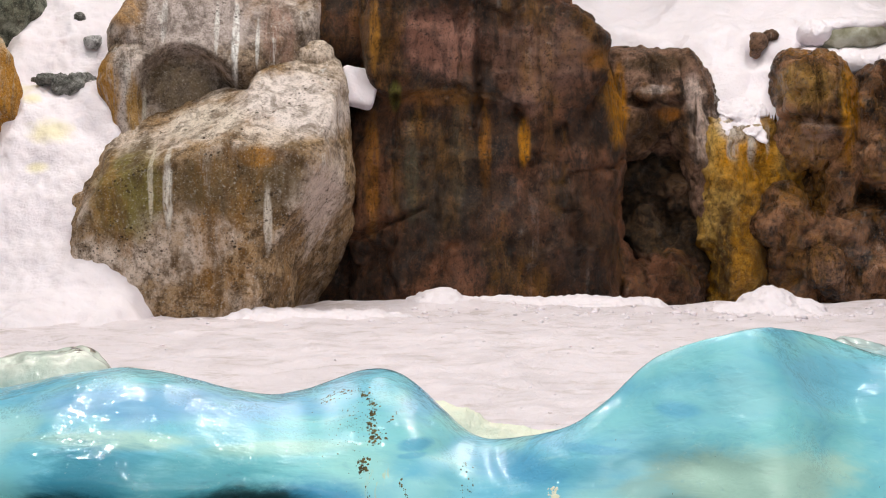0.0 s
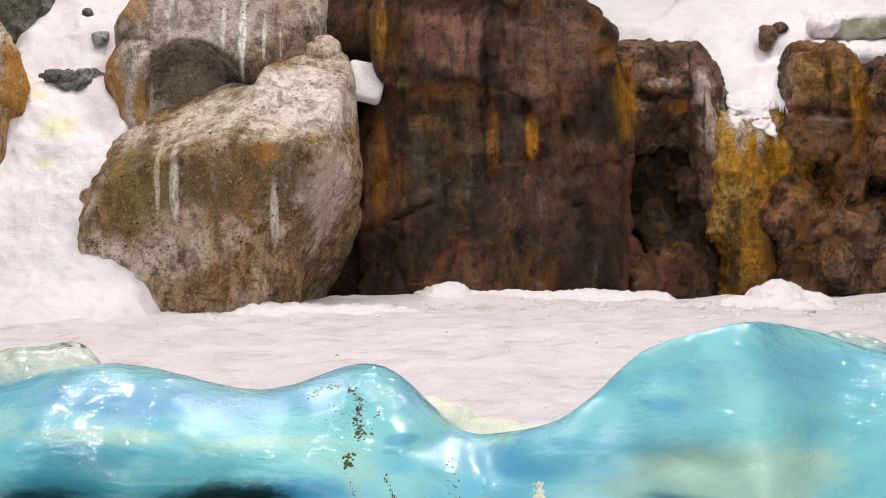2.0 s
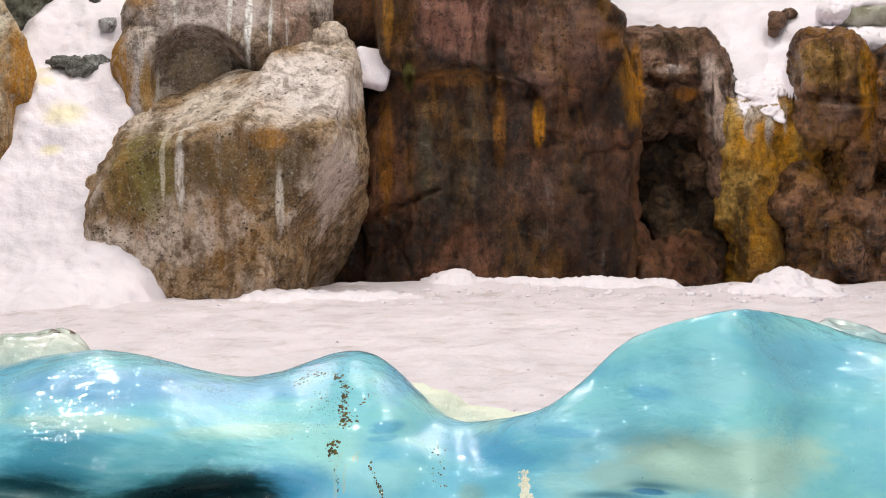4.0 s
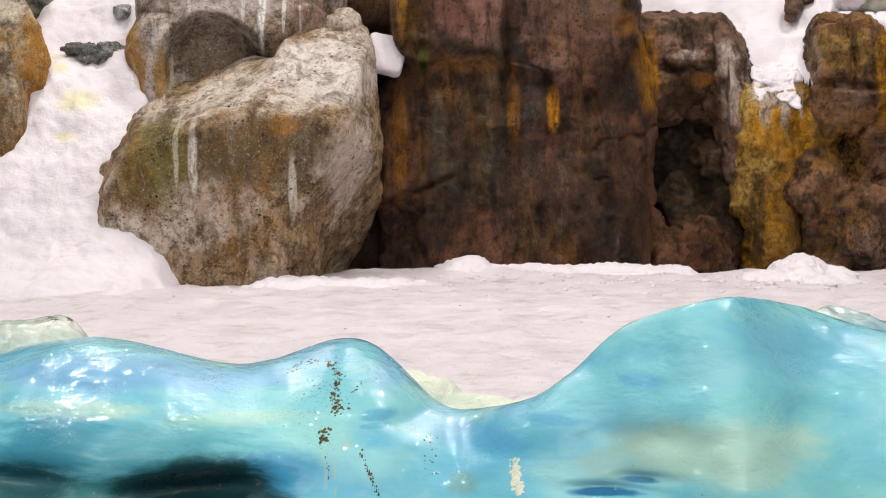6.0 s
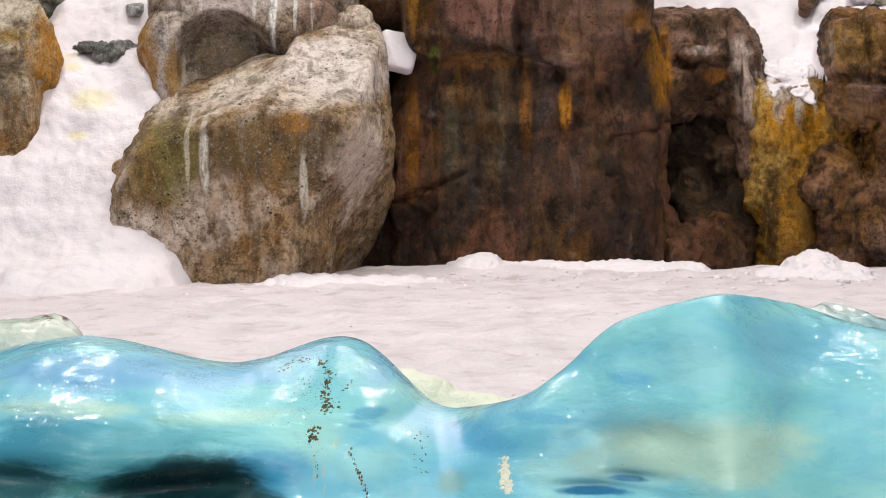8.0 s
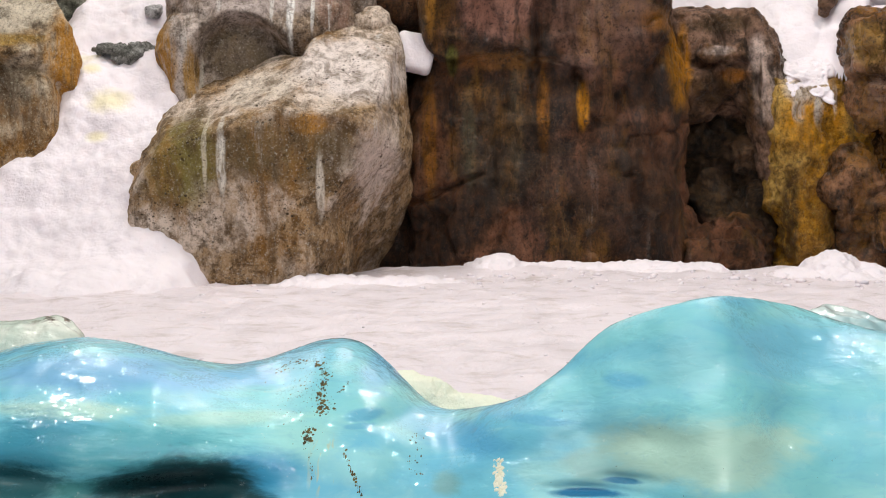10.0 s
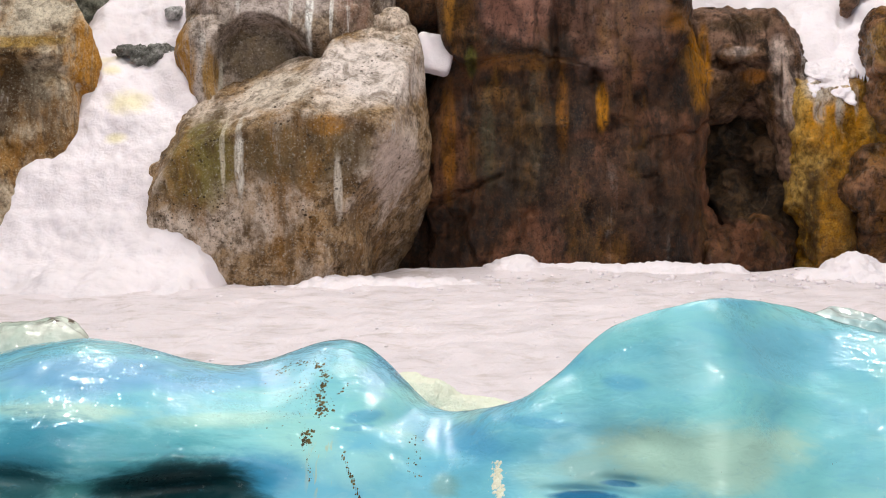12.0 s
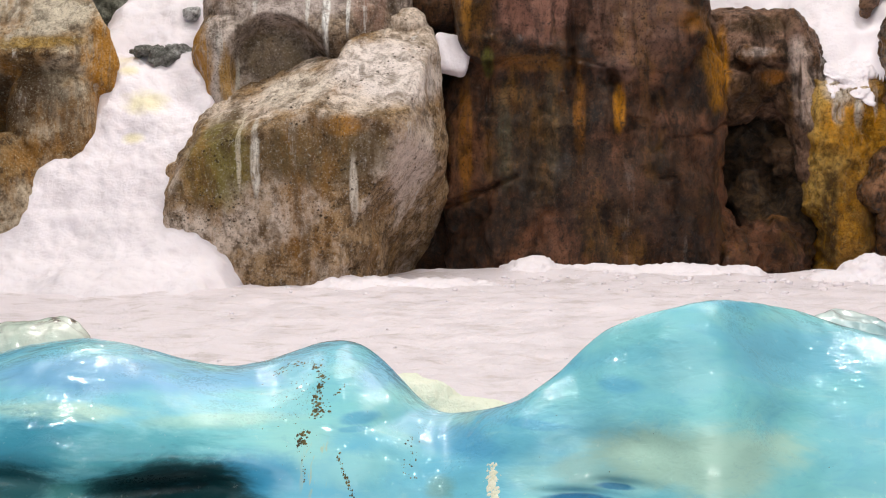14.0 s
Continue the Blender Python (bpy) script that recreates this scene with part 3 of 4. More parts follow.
def sheet(name, x0, x1, y0, y1, step_x, step_y, height, material, lowest=-9.0, relief=()):
    xs, ys = np.arange(x0, x1 + 1e-6, step_x), np.arange(y0, y1 + 1e-6, step_y)
    gx, gy = np.meshgrid(xs, ys)
    p = np.stack([gx.ravel(), gy.ravel(), np.zeros(gx.size)], 1)
    p[:, 2] = height(p)
    if relief:
        dy, dx = np.gradient(p[:, 2].reshape(gx.shape), step_y, step_x)
        no = np.stack([-dx.ravel(), -dy.ravel(), np.ones(gx.size)], 1)
        no /= np.linalg.norm(no, axis=1)[:, None]
        push = sum(h * fbm(p / w, 60 + k, 3) for k, (w, h) in enumerate(relief))
        p = p + no * push[:, None]
    w = len(xs)
    faces = [(j * w + i, j * w + i + 1, (j + 1) * w + i + 1, (j + 1) * w + i) for j in range(len(ys) - 1) for i in range(w - 1)
             if p[j * w + i, 2] > (lowest(p[j * w + i, 0]) if callable(lowest) else lowest)]
    return mesh_object(name, p, faces, material)


# ---------------------------------------------------------------- ice ledge
def bumps(x, table):
    return sum(h * np.exp(-((x - a) / w) ** 2) for a, w, h in table)


# humps along the crest: x, width, height; and how far they bring it forwards: x, width, offset
CREST = ((-0.92, 0.269, 0.065), (-0.302, 0.196, 0.166), (-0.006, 0.426, -0.217), (0.272, 0.06, 0.018), (0.456, 0.5, 0.191), (-0.95, 0.2, 0.004),
         (-0.72, 0.18, 0.006), (-0.3, 0.14, -0.003), (-0.12, 0.1, -0.015), (0.0, 0.09, 0.039), (0.1, 0.08, 0.026), (0.2, 0.09, 0.05),
         (0.32, 0.1, 0.046), (0.45, 0.12, 0.035), (0.6, 0.16, 0.006), (0.8, 0.2, -0.014))
FORWARD = ((-1.0, 0.3, -0.031), (-0.65, 0.25, -0.084), (-0.35, 0.2, 0.047), (-0.1, 0.15, -0.061), (0.08, 0.14, -0.215), (0.25, 0.15, -0.151),
         (0.45, 0.18, -0.292), (0.7, 0.25, -0.041), (1.0, 0.3, -0.13))


def crest(x):
    return 0.25 + bumps(x, CREST)


def crest_line(x):
    return 3.86 + bumps(x, FORWARD)


def steepness(x):
    """How fast the front falls away below the crest."""
    return 1.12 + bumps(x, ((0.30, 0.32, 1.2), (0.9, 0.4, 0.3)))


def fullness(x):
    """2 for a round brow; less for a straighter slope."""
    return 2.0 - bumps(x, ((0.32, 0.34, 0.62), (0.9, 0.4, 0.3)))


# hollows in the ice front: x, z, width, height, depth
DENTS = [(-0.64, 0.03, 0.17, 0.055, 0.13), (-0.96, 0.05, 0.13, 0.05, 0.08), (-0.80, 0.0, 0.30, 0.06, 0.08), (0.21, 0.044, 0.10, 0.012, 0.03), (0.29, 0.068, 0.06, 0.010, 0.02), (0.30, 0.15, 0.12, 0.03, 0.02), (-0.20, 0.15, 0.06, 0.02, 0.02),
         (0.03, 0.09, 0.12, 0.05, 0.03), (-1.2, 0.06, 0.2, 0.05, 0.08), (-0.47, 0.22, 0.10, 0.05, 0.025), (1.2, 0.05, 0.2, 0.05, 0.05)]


def ledge_point(x, u):
    """x along the ledge; u from 0 (back foot) over 0.3 (crest) to 1 (front foot)."""
    yc, zc = crest_line(x), crest(x)
    back = np.clip(u / 0.3, 0, 1)
    steep, full = steepness(x), fullness(x)
    out = np.clip((u - 0.3) / 0.52, 0, 1) * (0.64 + 0.04 * np.sin(x * 5)) * (0.46 / steep) ** (1 / full) / 0.64
    down = np.clip((u - 0.82) / 0.18, 0, 1)
    y = yc + 0.15 * np.cos(back * np.pi / 2) - out - 0.02 * down
    z = zc - (zc + 0.02) * (1 - np.sin(back * np.pi / 2)) - steep * out ** full - 0.4 * down
    for dx, dz, w, h, d in DENTS:
        y = y + d * np.exp(-((x - dx) / w) ** 2 - ((z - dz) / h) ** 2) * (u > 0.3)
    p = np.stack([x, y, z], -1)
    lump = fbm(p / 0.30, 40, 3)
    middle = fbm(p / (0.16, 0.11, 0.09), 47, 2)
    fine = fbm(p / 0.07, 44, 2)
    p[:, 1] -= (0.030 * lump + (0.008 + 0.006 * np.clip(x * 5, 0, 1)) * middle + 0.0035 * fine) * np.clip((u - 0.3) / 0.2, 0, 1)
    p[:, 2] += 0.004 * fine * np.clip(1 - np.abs(u - 0.3) / 0.3, 0, 1)
    return p


def ice_ledge():
    xs, us = np.concatenate([np.arange(-6.45, -1.6, 0.05), np.arange(-1.6, 1.6, 0.007), np.arange(1.6, 6.46, 0.05)]), np.linspace(0, 1, 180)
    gx, gu = np.meshgrid(xs, us)
    p = ledge_point(gx.ravel(), gu.ravel())
    w = len(xs)
    faces = [(j * w + i, (j + 1) * w + i, (j + 1) * w + i + 1, j * w + i + 1) for j in range(len(us) - 1) for i in range(w - 1)]
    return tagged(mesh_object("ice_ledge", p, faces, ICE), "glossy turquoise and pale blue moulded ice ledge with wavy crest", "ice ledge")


LEDGE = ice_ledge()
lobe = fused("ice_lobe", [(0.88, 4.08, 0.20, 0.20, 0.13, 0.138, 0, 6, 0, 2.3)], 0.008, 5, M_PALE_ICE, [(0.16, 0.018), (0.05, 0.006)], 51)
lobe.parent = LEDGE


def floor_height(p):
    x, y = p[:, 0], p[:, 1]
    z = 0.045 + 0.018 * fbm(p / (0.8, 0.8, 1), 3, 3) + 0.024 * fbm(p / 0.16, 9, 4)
    z += 0.05 * np.exp(-((y - 9.9) / 0.3) ** 2) * (0.5 + 0.6 * vnoise(p * 2.1, 6))
    # it dips away under the ledge
    return z - 0.4 * np.clip((crest_line(x) + 0.10 - y) / 0.08, 0, 1)


tagged(sheet("ground", -6.4, 6.4, 3.3, 13.4, 0.035, 0.035, floor_height, FLOOR_SNOW),
       "trodden pinkish-white snow covering the enclosure floor", "snow floor", kind="structure")


LOOK_X, LOOK_U = np.arange(-1.3, 1.3, 0.004), np.linspace(0.3, 1.0, 260)
LOOK = ledge_point(*(g.ravel() for g in np.meshgrid(LOOK_X, LOOK_U))).reshape(len(LOOK_U), len(LOOK_X), 3)


def on_front(x, z):
    """The place on the ledge's front at x and height z, and the way out of it."""
    i = min(max(int((x + 1.3) / 0.004), 1), len(LOOK_X) - 2)
    j = min(max(int(np.argmin(np.abs(LOOK[:, i, 2] - z))), 1), len(LOOK_U) - 2)
    out = np.cross(LOOK[j, i + 1] - LOOK[j, i - 1], LOOK[j + 1, i] - LOOK[j - 1, i])
    out /= np.linalg.norm(out)
    return LOOK[j, i], out if out[1] < 0 else -out


def flecks(name, material, strokes, seed, label):
    """Crusted flecks along strokes on the ledge's front: (x, z) to (x, z), spread, number, size."""
    pick = random.Random(seed)
    verts, faces = [], []
    for (ax, az), (bx, bz), spread, count, size in strokes:
        for _ in range(count):
            t = pick.random()
            p, out = on_front(ax + (bx - ax) * t + pick.gauss(0, spread), az + (bz - az) * t + pick.gauss(0, spread))
            side = np.cross(out, (0.3, 0.1, 1.0))
            side /= np.linalg.norm(side)
            up = np.cross(out, side)
            r = size * (0.35 + 1.1 * pick.random() ** 2.2)
            long = pick.uniform(0.8, 1.7)
            base, m = len(verts), 7
            verts.append(p + out * r * 0.35)
            for k in range(m):
                ang = 6.2832 * k / m
                rr = r * pick.uniform(0.6, 1.2)
                verts.append(p - out * 0.0008 + side * rr * math.cos(ang) + up * rr * long * math.sin(ang))
            faces += [(base, base + 1 + k, base + 1 + (k + 1) % m) for k in range(m)]
    return tagged(mesh_object(name, np.array(verts), faces, material, LEDGE, label), kind="stuff")


n = Nodes("brown_crust")
M_CRUST = n.done(n.mix(n.ramp(n.noise(60, 4), 0.35, 0.65), (0.040, 0.030, 0.006), (0.12, 0.090, 0.018)), 0.8)
n = Nodes("pale_crust")
M_PALE = n.done(n.mix(n.ramp(n.noise(60, 4), 0.35, 0.65), (0.74, 0.72, 0.55), (0.82, 0.81, 0.68)), 0.85)
flecks("dirt_stain", M_CRUST, [
    ((-0.466, 0.245), (-0.436, 0.264), 0.003, 40, 0.0030), ((-0.436, 0.264), (-0.388, 0.271), 0.003, 54, 0.0032), ((-0.388, 0.271), (-0.358, 0.262), 0.003, 42, 0.0034),
    ((-0.358, 0.262), (-0.346, 0.239), 0.005, 50, 0.0040), ((-0.346, 0.239), (-0.352, 0.205), 0.006, 60, 0.0042), ((-0.352, 0.205), (-0.340, 0.175), 0.008, 75, 0.0042),
    ((-0.43, 0.22), (-0.39, 0.17), 0.025, 127, 0.0023), ((-0.40, 0.24), (-0.36, 0.21), 0.016, 171, 0.0019), ((-0.375, 0.145), (-0.37, 0.125), 0.006, 73, 0.0043),
    ((-0.362, 0.11), (-0.358, 0.05), 0.002, 33, 0.0023), ((-0.295, 0.105), (-0.28, 0.08), 0.0015, 25, 0.0031), ((-0.28, 0.08), (-0.252, 0.02), 0.0015, 96, 0.0031),
    ((-0.30, 0.235), (-0.315, 0.215), 0.004, 13, 0.0035), ((-0.145, 0.125), (-0.14, 0.05), 0.006, 39, 0.0029), ((-0.16, 0.09), (-0.155, 0.06), 0.002, 22, 0.0023),
    ((-0.25, 0.275), (-0.25, 0.275), 0.004, 4, 0.0026), ((-0.9, 0.1), (0.7, 0.1), 0.05, 73, 0.0014)], 5, "crusted brown specks and drips")
flecks("pale_splash", M_PALE, [((0.03, 0.085), (0.036, 0.035), 0.005, 130, 0.006), ((0.033, 0.06), (0.033, 0.05), 0.009, 40, 0.004)], 6, "dried cream splash")

# ---------------------------------------------------------------- rocks
def rock(name, blobs, material, label, seed, voxel=0.022, relief=None, cracks=(), smooth=3, chips=16, hollows=()):
    ob = fused(name, blobs, voxel, smooth, material, relief or ROCK_RELIEF, seed, cracks, chips, hollows)
    return tagged(ob, label, "rock")


TOP_RIGHT = (0.7, -0.1, 0.7, 1.0, 10.2, 1.92)
rock("rock_cliff", [
    (0.42, 10.85, 0.70, 0.88, 0.74, 1.35, 0, 0, 0, 4.2, TOP_RIGHT), (0.00, 10.45, 1.90, 0.42, 0.62, 0.52, 0, 0, 0, 4.5, (0.05, -1, -0.14, 0, 10.05, 1.6)),
    (0.66, 10.48, 1.74, 0.50, 0.60, 0.46, 0, 8, 0, 4.0, (0.0, -1, -0.10, 0.7, 10.05, 1.6), TOP_RIGHT), (0.62, 10.51, 1.43, 0.27, 0.50, 0.18, 0, 0, 0, 2.6),
    (1.14, 10.90, 0.9, 0.14, 0.50, 0.75, 0, 0, 0, 2.8), (-0.22, 10.7, 0.6, 0.26, 0.5, 1.2, 0, 0, 0, 4), (0.25, 11.2, 2.0, 0.6, 0.7, 0.7, 0, 0, 0, 3)],
    M_CLIFF, "tall dark brown moulded rock wall with rust streaks", 1, 0.016, chips=4, smooth=6, relief=[(0.55, 0.065), (0.19, 0.030), (0.055, 0.011)],
    cracks=[((0.31, 2.2), (0.33, 1.45), 0.022, 0.06), ((-0.45, 0.50), (-0.02, 0.68), 0.012, 0.05), ((0.33, 1.45), (0.30, 1.2), 0.014, 0.05), ((0.57, 1.275), (0.60, 1.27), 0.02, 0.09),
            ((0.9, 1.2), (0.93, 0.5), 0.03, 0.03), ((0.1, 1.3), (0.07, 0.6), 0.03, 0.03), ((-0.2, 1.5), (-0.22, 0.7), 0.02, 0.03)])
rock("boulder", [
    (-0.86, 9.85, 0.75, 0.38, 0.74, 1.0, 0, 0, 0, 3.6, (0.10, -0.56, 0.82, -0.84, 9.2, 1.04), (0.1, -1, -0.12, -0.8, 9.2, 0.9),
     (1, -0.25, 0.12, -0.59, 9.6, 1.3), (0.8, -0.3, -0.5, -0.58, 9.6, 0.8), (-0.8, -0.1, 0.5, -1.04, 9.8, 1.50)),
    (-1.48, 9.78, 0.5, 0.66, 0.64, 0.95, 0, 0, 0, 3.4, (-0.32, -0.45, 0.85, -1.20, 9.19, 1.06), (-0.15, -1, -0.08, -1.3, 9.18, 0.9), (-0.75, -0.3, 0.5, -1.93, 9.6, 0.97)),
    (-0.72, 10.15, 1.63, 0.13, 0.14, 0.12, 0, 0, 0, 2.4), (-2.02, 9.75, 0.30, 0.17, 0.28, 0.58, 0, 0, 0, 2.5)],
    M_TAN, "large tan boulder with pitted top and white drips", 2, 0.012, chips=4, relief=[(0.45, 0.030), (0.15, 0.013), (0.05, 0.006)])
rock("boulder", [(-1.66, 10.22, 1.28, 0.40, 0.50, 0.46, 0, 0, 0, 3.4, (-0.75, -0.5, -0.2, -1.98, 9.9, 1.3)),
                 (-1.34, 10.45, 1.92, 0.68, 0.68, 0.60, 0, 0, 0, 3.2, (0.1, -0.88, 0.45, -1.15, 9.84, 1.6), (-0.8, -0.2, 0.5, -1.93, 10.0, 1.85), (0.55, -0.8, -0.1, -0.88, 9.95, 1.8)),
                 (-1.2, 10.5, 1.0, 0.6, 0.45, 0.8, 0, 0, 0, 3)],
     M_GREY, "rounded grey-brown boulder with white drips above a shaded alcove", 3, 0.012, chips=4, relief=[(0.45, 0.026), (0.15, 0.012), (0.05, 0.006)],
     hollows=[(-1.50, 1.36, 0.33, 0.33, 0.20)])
rock("boulder", [(-0.86, 10.32, 1.74, 0.10, 0.20, 0.22, 0, 32, 0, 3)], M_CLIFF, "dark slab leaning in the cleft between two boulders", 18, 0.014)
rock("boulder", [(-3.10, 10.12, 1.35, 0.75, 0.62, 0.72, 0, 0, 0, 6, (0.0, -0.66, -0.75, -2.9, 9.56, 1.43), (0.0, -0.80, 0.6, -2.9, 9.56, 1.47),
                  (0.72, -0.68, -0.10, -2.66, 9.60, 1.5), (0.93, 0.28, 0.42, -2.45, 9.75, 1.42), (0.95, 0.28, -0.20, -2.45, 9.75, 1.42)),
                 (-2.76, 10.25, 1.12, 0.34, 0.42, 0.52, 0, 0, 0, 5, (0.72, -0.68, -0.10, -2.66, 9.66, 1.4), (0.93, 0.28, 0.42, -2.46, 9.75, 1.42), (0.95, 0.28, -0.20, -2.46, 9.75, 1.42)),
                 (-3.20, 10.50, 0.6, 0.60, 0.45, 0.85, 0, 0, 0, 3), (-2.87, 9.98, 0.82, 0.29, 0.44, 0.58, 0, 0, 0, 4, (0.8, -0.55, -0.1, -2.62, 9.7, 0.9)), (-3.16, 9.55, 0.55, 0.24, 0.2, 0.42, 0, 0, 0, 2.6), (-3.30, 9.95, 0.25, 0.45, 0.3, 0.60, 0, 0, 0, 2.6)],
     M_LEFT, "overhanging tan boulder with ochre side and shade painted on its brown underside", 4, 0.012, chips=2, smooth=2, relief=[(0.40, 0.024), (0.14, 0.013), (0.05, 0.006)])
rock("boulder", [(-2.84, 10.85, 2.00, 0.30, 0.28, 0.30, 0, 0, 0, 2.6)], M_MOSS, "greenish-grey wet boulder half buried in the snow slope", 5, 0.016)
rock("stone", [(-2.27, 10.62, 1.95, 0.035, 0.04, 0.035, 0, 0, 0, 2.4)], M_STONE, "tiny dark stone in the snow gully", 19, 0.008, relief=[(0.06, 0.012), (0.02, 0.005)])
rock("stone", [(-2.16, 10.50, 1.77, 0.06, 0.06, 0.035, 0, 0, 0, 2.4)], M_STONE, "small dark stone beside the grey boulder", 20, 0.008, relief=[(0.08, 0.02), (0.03, 0.008)])
rock("boulder", [(-0.60, 10.62, 1.94, 0.46, 0.46, 0.38, 0, 0, 0, 2.8), (-0.55, 10.85, 0.85, 0.6, 0.4, 1.2, 0, 0, 0, 4)],
     M_CLIFF, "dark brown boulder wedged behind the snow patch", 6, 0.02)
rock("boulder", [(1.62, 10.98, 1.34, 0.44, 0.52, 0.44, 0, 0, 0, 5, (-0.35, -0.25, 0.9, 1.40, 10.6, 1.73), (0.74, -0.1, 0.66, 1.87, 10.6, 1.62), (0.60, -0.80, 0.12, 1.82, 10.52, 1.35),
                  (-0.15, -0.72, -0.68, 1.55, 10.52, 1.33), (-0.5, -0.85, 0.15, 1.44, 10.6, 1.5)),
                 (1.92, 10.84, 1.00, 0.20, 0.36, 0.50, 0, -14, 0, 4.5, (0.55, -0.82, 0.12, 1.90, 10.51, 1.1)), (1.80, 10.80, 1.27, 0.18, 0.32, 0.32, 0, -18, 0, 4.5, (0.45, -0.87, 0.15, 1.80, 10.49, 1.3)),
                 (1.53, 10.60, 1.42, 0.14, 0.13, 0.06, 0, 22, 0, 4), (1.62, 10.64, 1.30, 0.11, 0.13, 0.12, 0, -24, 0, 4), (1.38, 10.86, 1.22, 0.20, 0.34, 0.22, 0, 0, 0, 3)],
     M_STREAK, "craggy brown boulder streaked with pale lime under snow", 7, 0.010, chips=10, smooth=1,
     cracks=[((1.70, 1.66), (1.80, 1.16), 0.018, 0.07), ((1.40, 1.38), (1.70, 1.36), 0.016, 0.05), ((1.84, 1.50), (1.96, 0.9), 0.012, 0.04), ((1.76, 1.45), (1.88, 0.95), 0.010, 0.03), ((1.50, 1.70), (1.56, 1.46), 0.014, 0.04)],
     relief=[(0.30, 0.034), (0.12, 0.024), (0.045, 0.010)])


def crag(x0, x1, z0, z1, y, deep, count, size, seed):
    """Random lumps that make a broken rock face."""
    pick = random.Random(seed)
    out = []
    for _ in range(count):
        z = pick.uniform(z0, z1)
        r = pick.uniform(0.6, 1.3) * size
        out.append((pick.uniform(x0, x1), y + pick.uniform(0, deep) + 0.25 * (z - z0), z, r, r * 1.1, r * pick.uniform(0.6, 1.2),
                    pick.uniform(-25, 25), pick.uniform(-30, 30), pick.uniform(-30, 30), pick.uniform(2.4, 4)))
    return out


ROUGH = [(0.28, 0.05), (0.11, 0.034), (0.04, 0.013)]
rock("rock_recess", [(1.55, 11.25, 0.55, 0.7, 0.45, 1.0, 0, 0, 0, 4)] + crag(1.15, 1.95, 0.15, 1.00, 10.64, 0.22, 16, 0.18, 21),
     M_RECESS, "broken rock at the back of a recess, its shade put into the colour", 8, 0.016, chips=12, smooth=1, relief=ROUGH)
rock("boulder", [(1.25, 10.52, 0.34, 0.13, 0.14, 0.14, 0, 0, 0, 2.3), (1.38, 10.5, 0.14, 0.17, 0.2, 0.20, 0, 0, 0, 2.3), (1.66, 10.6, 0.14, 0.22, 0.24, 0.26, 0, 0, 0, 2.3)],
     M_CLIFF, "low reddish-brown boulder at the foot of the recess", 9, 0.014, chips=12, smooth=1, relief=ROUGH)
rock("boulder", [(2.13, 10.88, 0.80, 0.29, 0.55, 0.72, 0, 0, 0, 3, (-0.1, -0.70, 0.72, 2.12, 10.40, 1.16)), (2.10, 10.80, 0.35, 0.16, 0.45, 0.62, 0, 0, 0, 3), (2.38, 10.92, 0.75, 0.20, 0.52, 0.66, 0, 0, 0, 3, (-0.1, -0.70, 0.72, 2.30, 10.44, 1.16))] + crag(2.0, 2.42, 0.75, 1.1, 10.45, 0.1, 7, 0.08, 22),
     M_OCHRE, "wet ochre-stained rock face with melting snow", 10, 0.013, chips=12, smooth=1, relief=ROUGH)
rock("boulder", [(2.56, 10.60, 1.30, 0.25, 0.45, 0.40, 0, 0, 0, 3.2, (-0.1, -0.8, -0.6, 2.5, 10.2, 1.12))] + crag(2.42, 2.74, 1.0, 1.5, 10.28, 0.1, 9, 0.11, 23) + [(2.66, 10.95, 0.8, 0.38, 0.5, 0.6, 0, 0, 0, 3)],
     M_WET, "wet dark brown boulder with ochre runs below snow", 11, 0.013, chips=12, smooth=1, relief=ROUGH,
     cracks=[((2.34, 1.26), (2.68, 1.22), 0.020, 0.06), ((2.52, 1.62), (2.56, 1.24), 0.014, 0.04)])
rock("boulder", [(3.03, 10.60, 1.22, 0.25, 0.45, 0.46, 0, 0, 0, 3.0), (3.5, 10.6, 1.1, 0.5, 0.5, 0.9, 0, 0, 0, 3)] + crag(2.85, 3.4, 0.9, 1.5, 10.25, 0.1, 9, 0.12, 24) + [(2.74, 10.62, 1.0, 0.15, 0.35, 0.62, 0, 0, 0, 3)],
     M_WET, "wet brown boulder with pale vertical streaks", 12, 0.014, chips=12, smooth=1, relief=ROUGH)
rock("boulder", [(2.75, 10.65, 0.30, 0.55, 0.45, 0.40, 0, 0, 0, 3)] + crag(2.3, 3.4, 0.1, 0.62, 10.18, 0.15, 22, 0.14, 25),
     M_WET, "low wet reddish-brown broken rock at the wall foot", 13, 0.014, chips=12, smooth=1, relief=ROUGH)
rock("rock_cliff", crag(-6.3, -3.9, 0.2, 2.2, 10.2, 0.5, 16, 0.62, 31), M_CLIFF, "rough brown moulded rock wall beside the boulders", 16, 0.04)
rock("rock_cliff", crag(4.1, 6.3, 0.2, 2.2, 10.2, 0.5, 16, 0.62, 32), M_CLIFF, "rough brown moulded rock wall beside the wet rocks", 17, 0.04)
rock("stone", [(-2.17, 10.10, 1.47, 0.11, 0.10, 0.055, 0, 4, 0, 2.6), (-2.25, 10.08, 1.45, 0.09, 0.11, 0.07, 0, 20, 0, 2.6), (-2.36, 10.10, 1.49, 0.12, 0.10, 0.030, 0, -4, 0, 2.6)],
     M_STONE, "dark speckled stone half buried in the snow gully", 14, 0.008, relief=[(0.10, 0.024), (0.03, 0.016)], smooth=1)
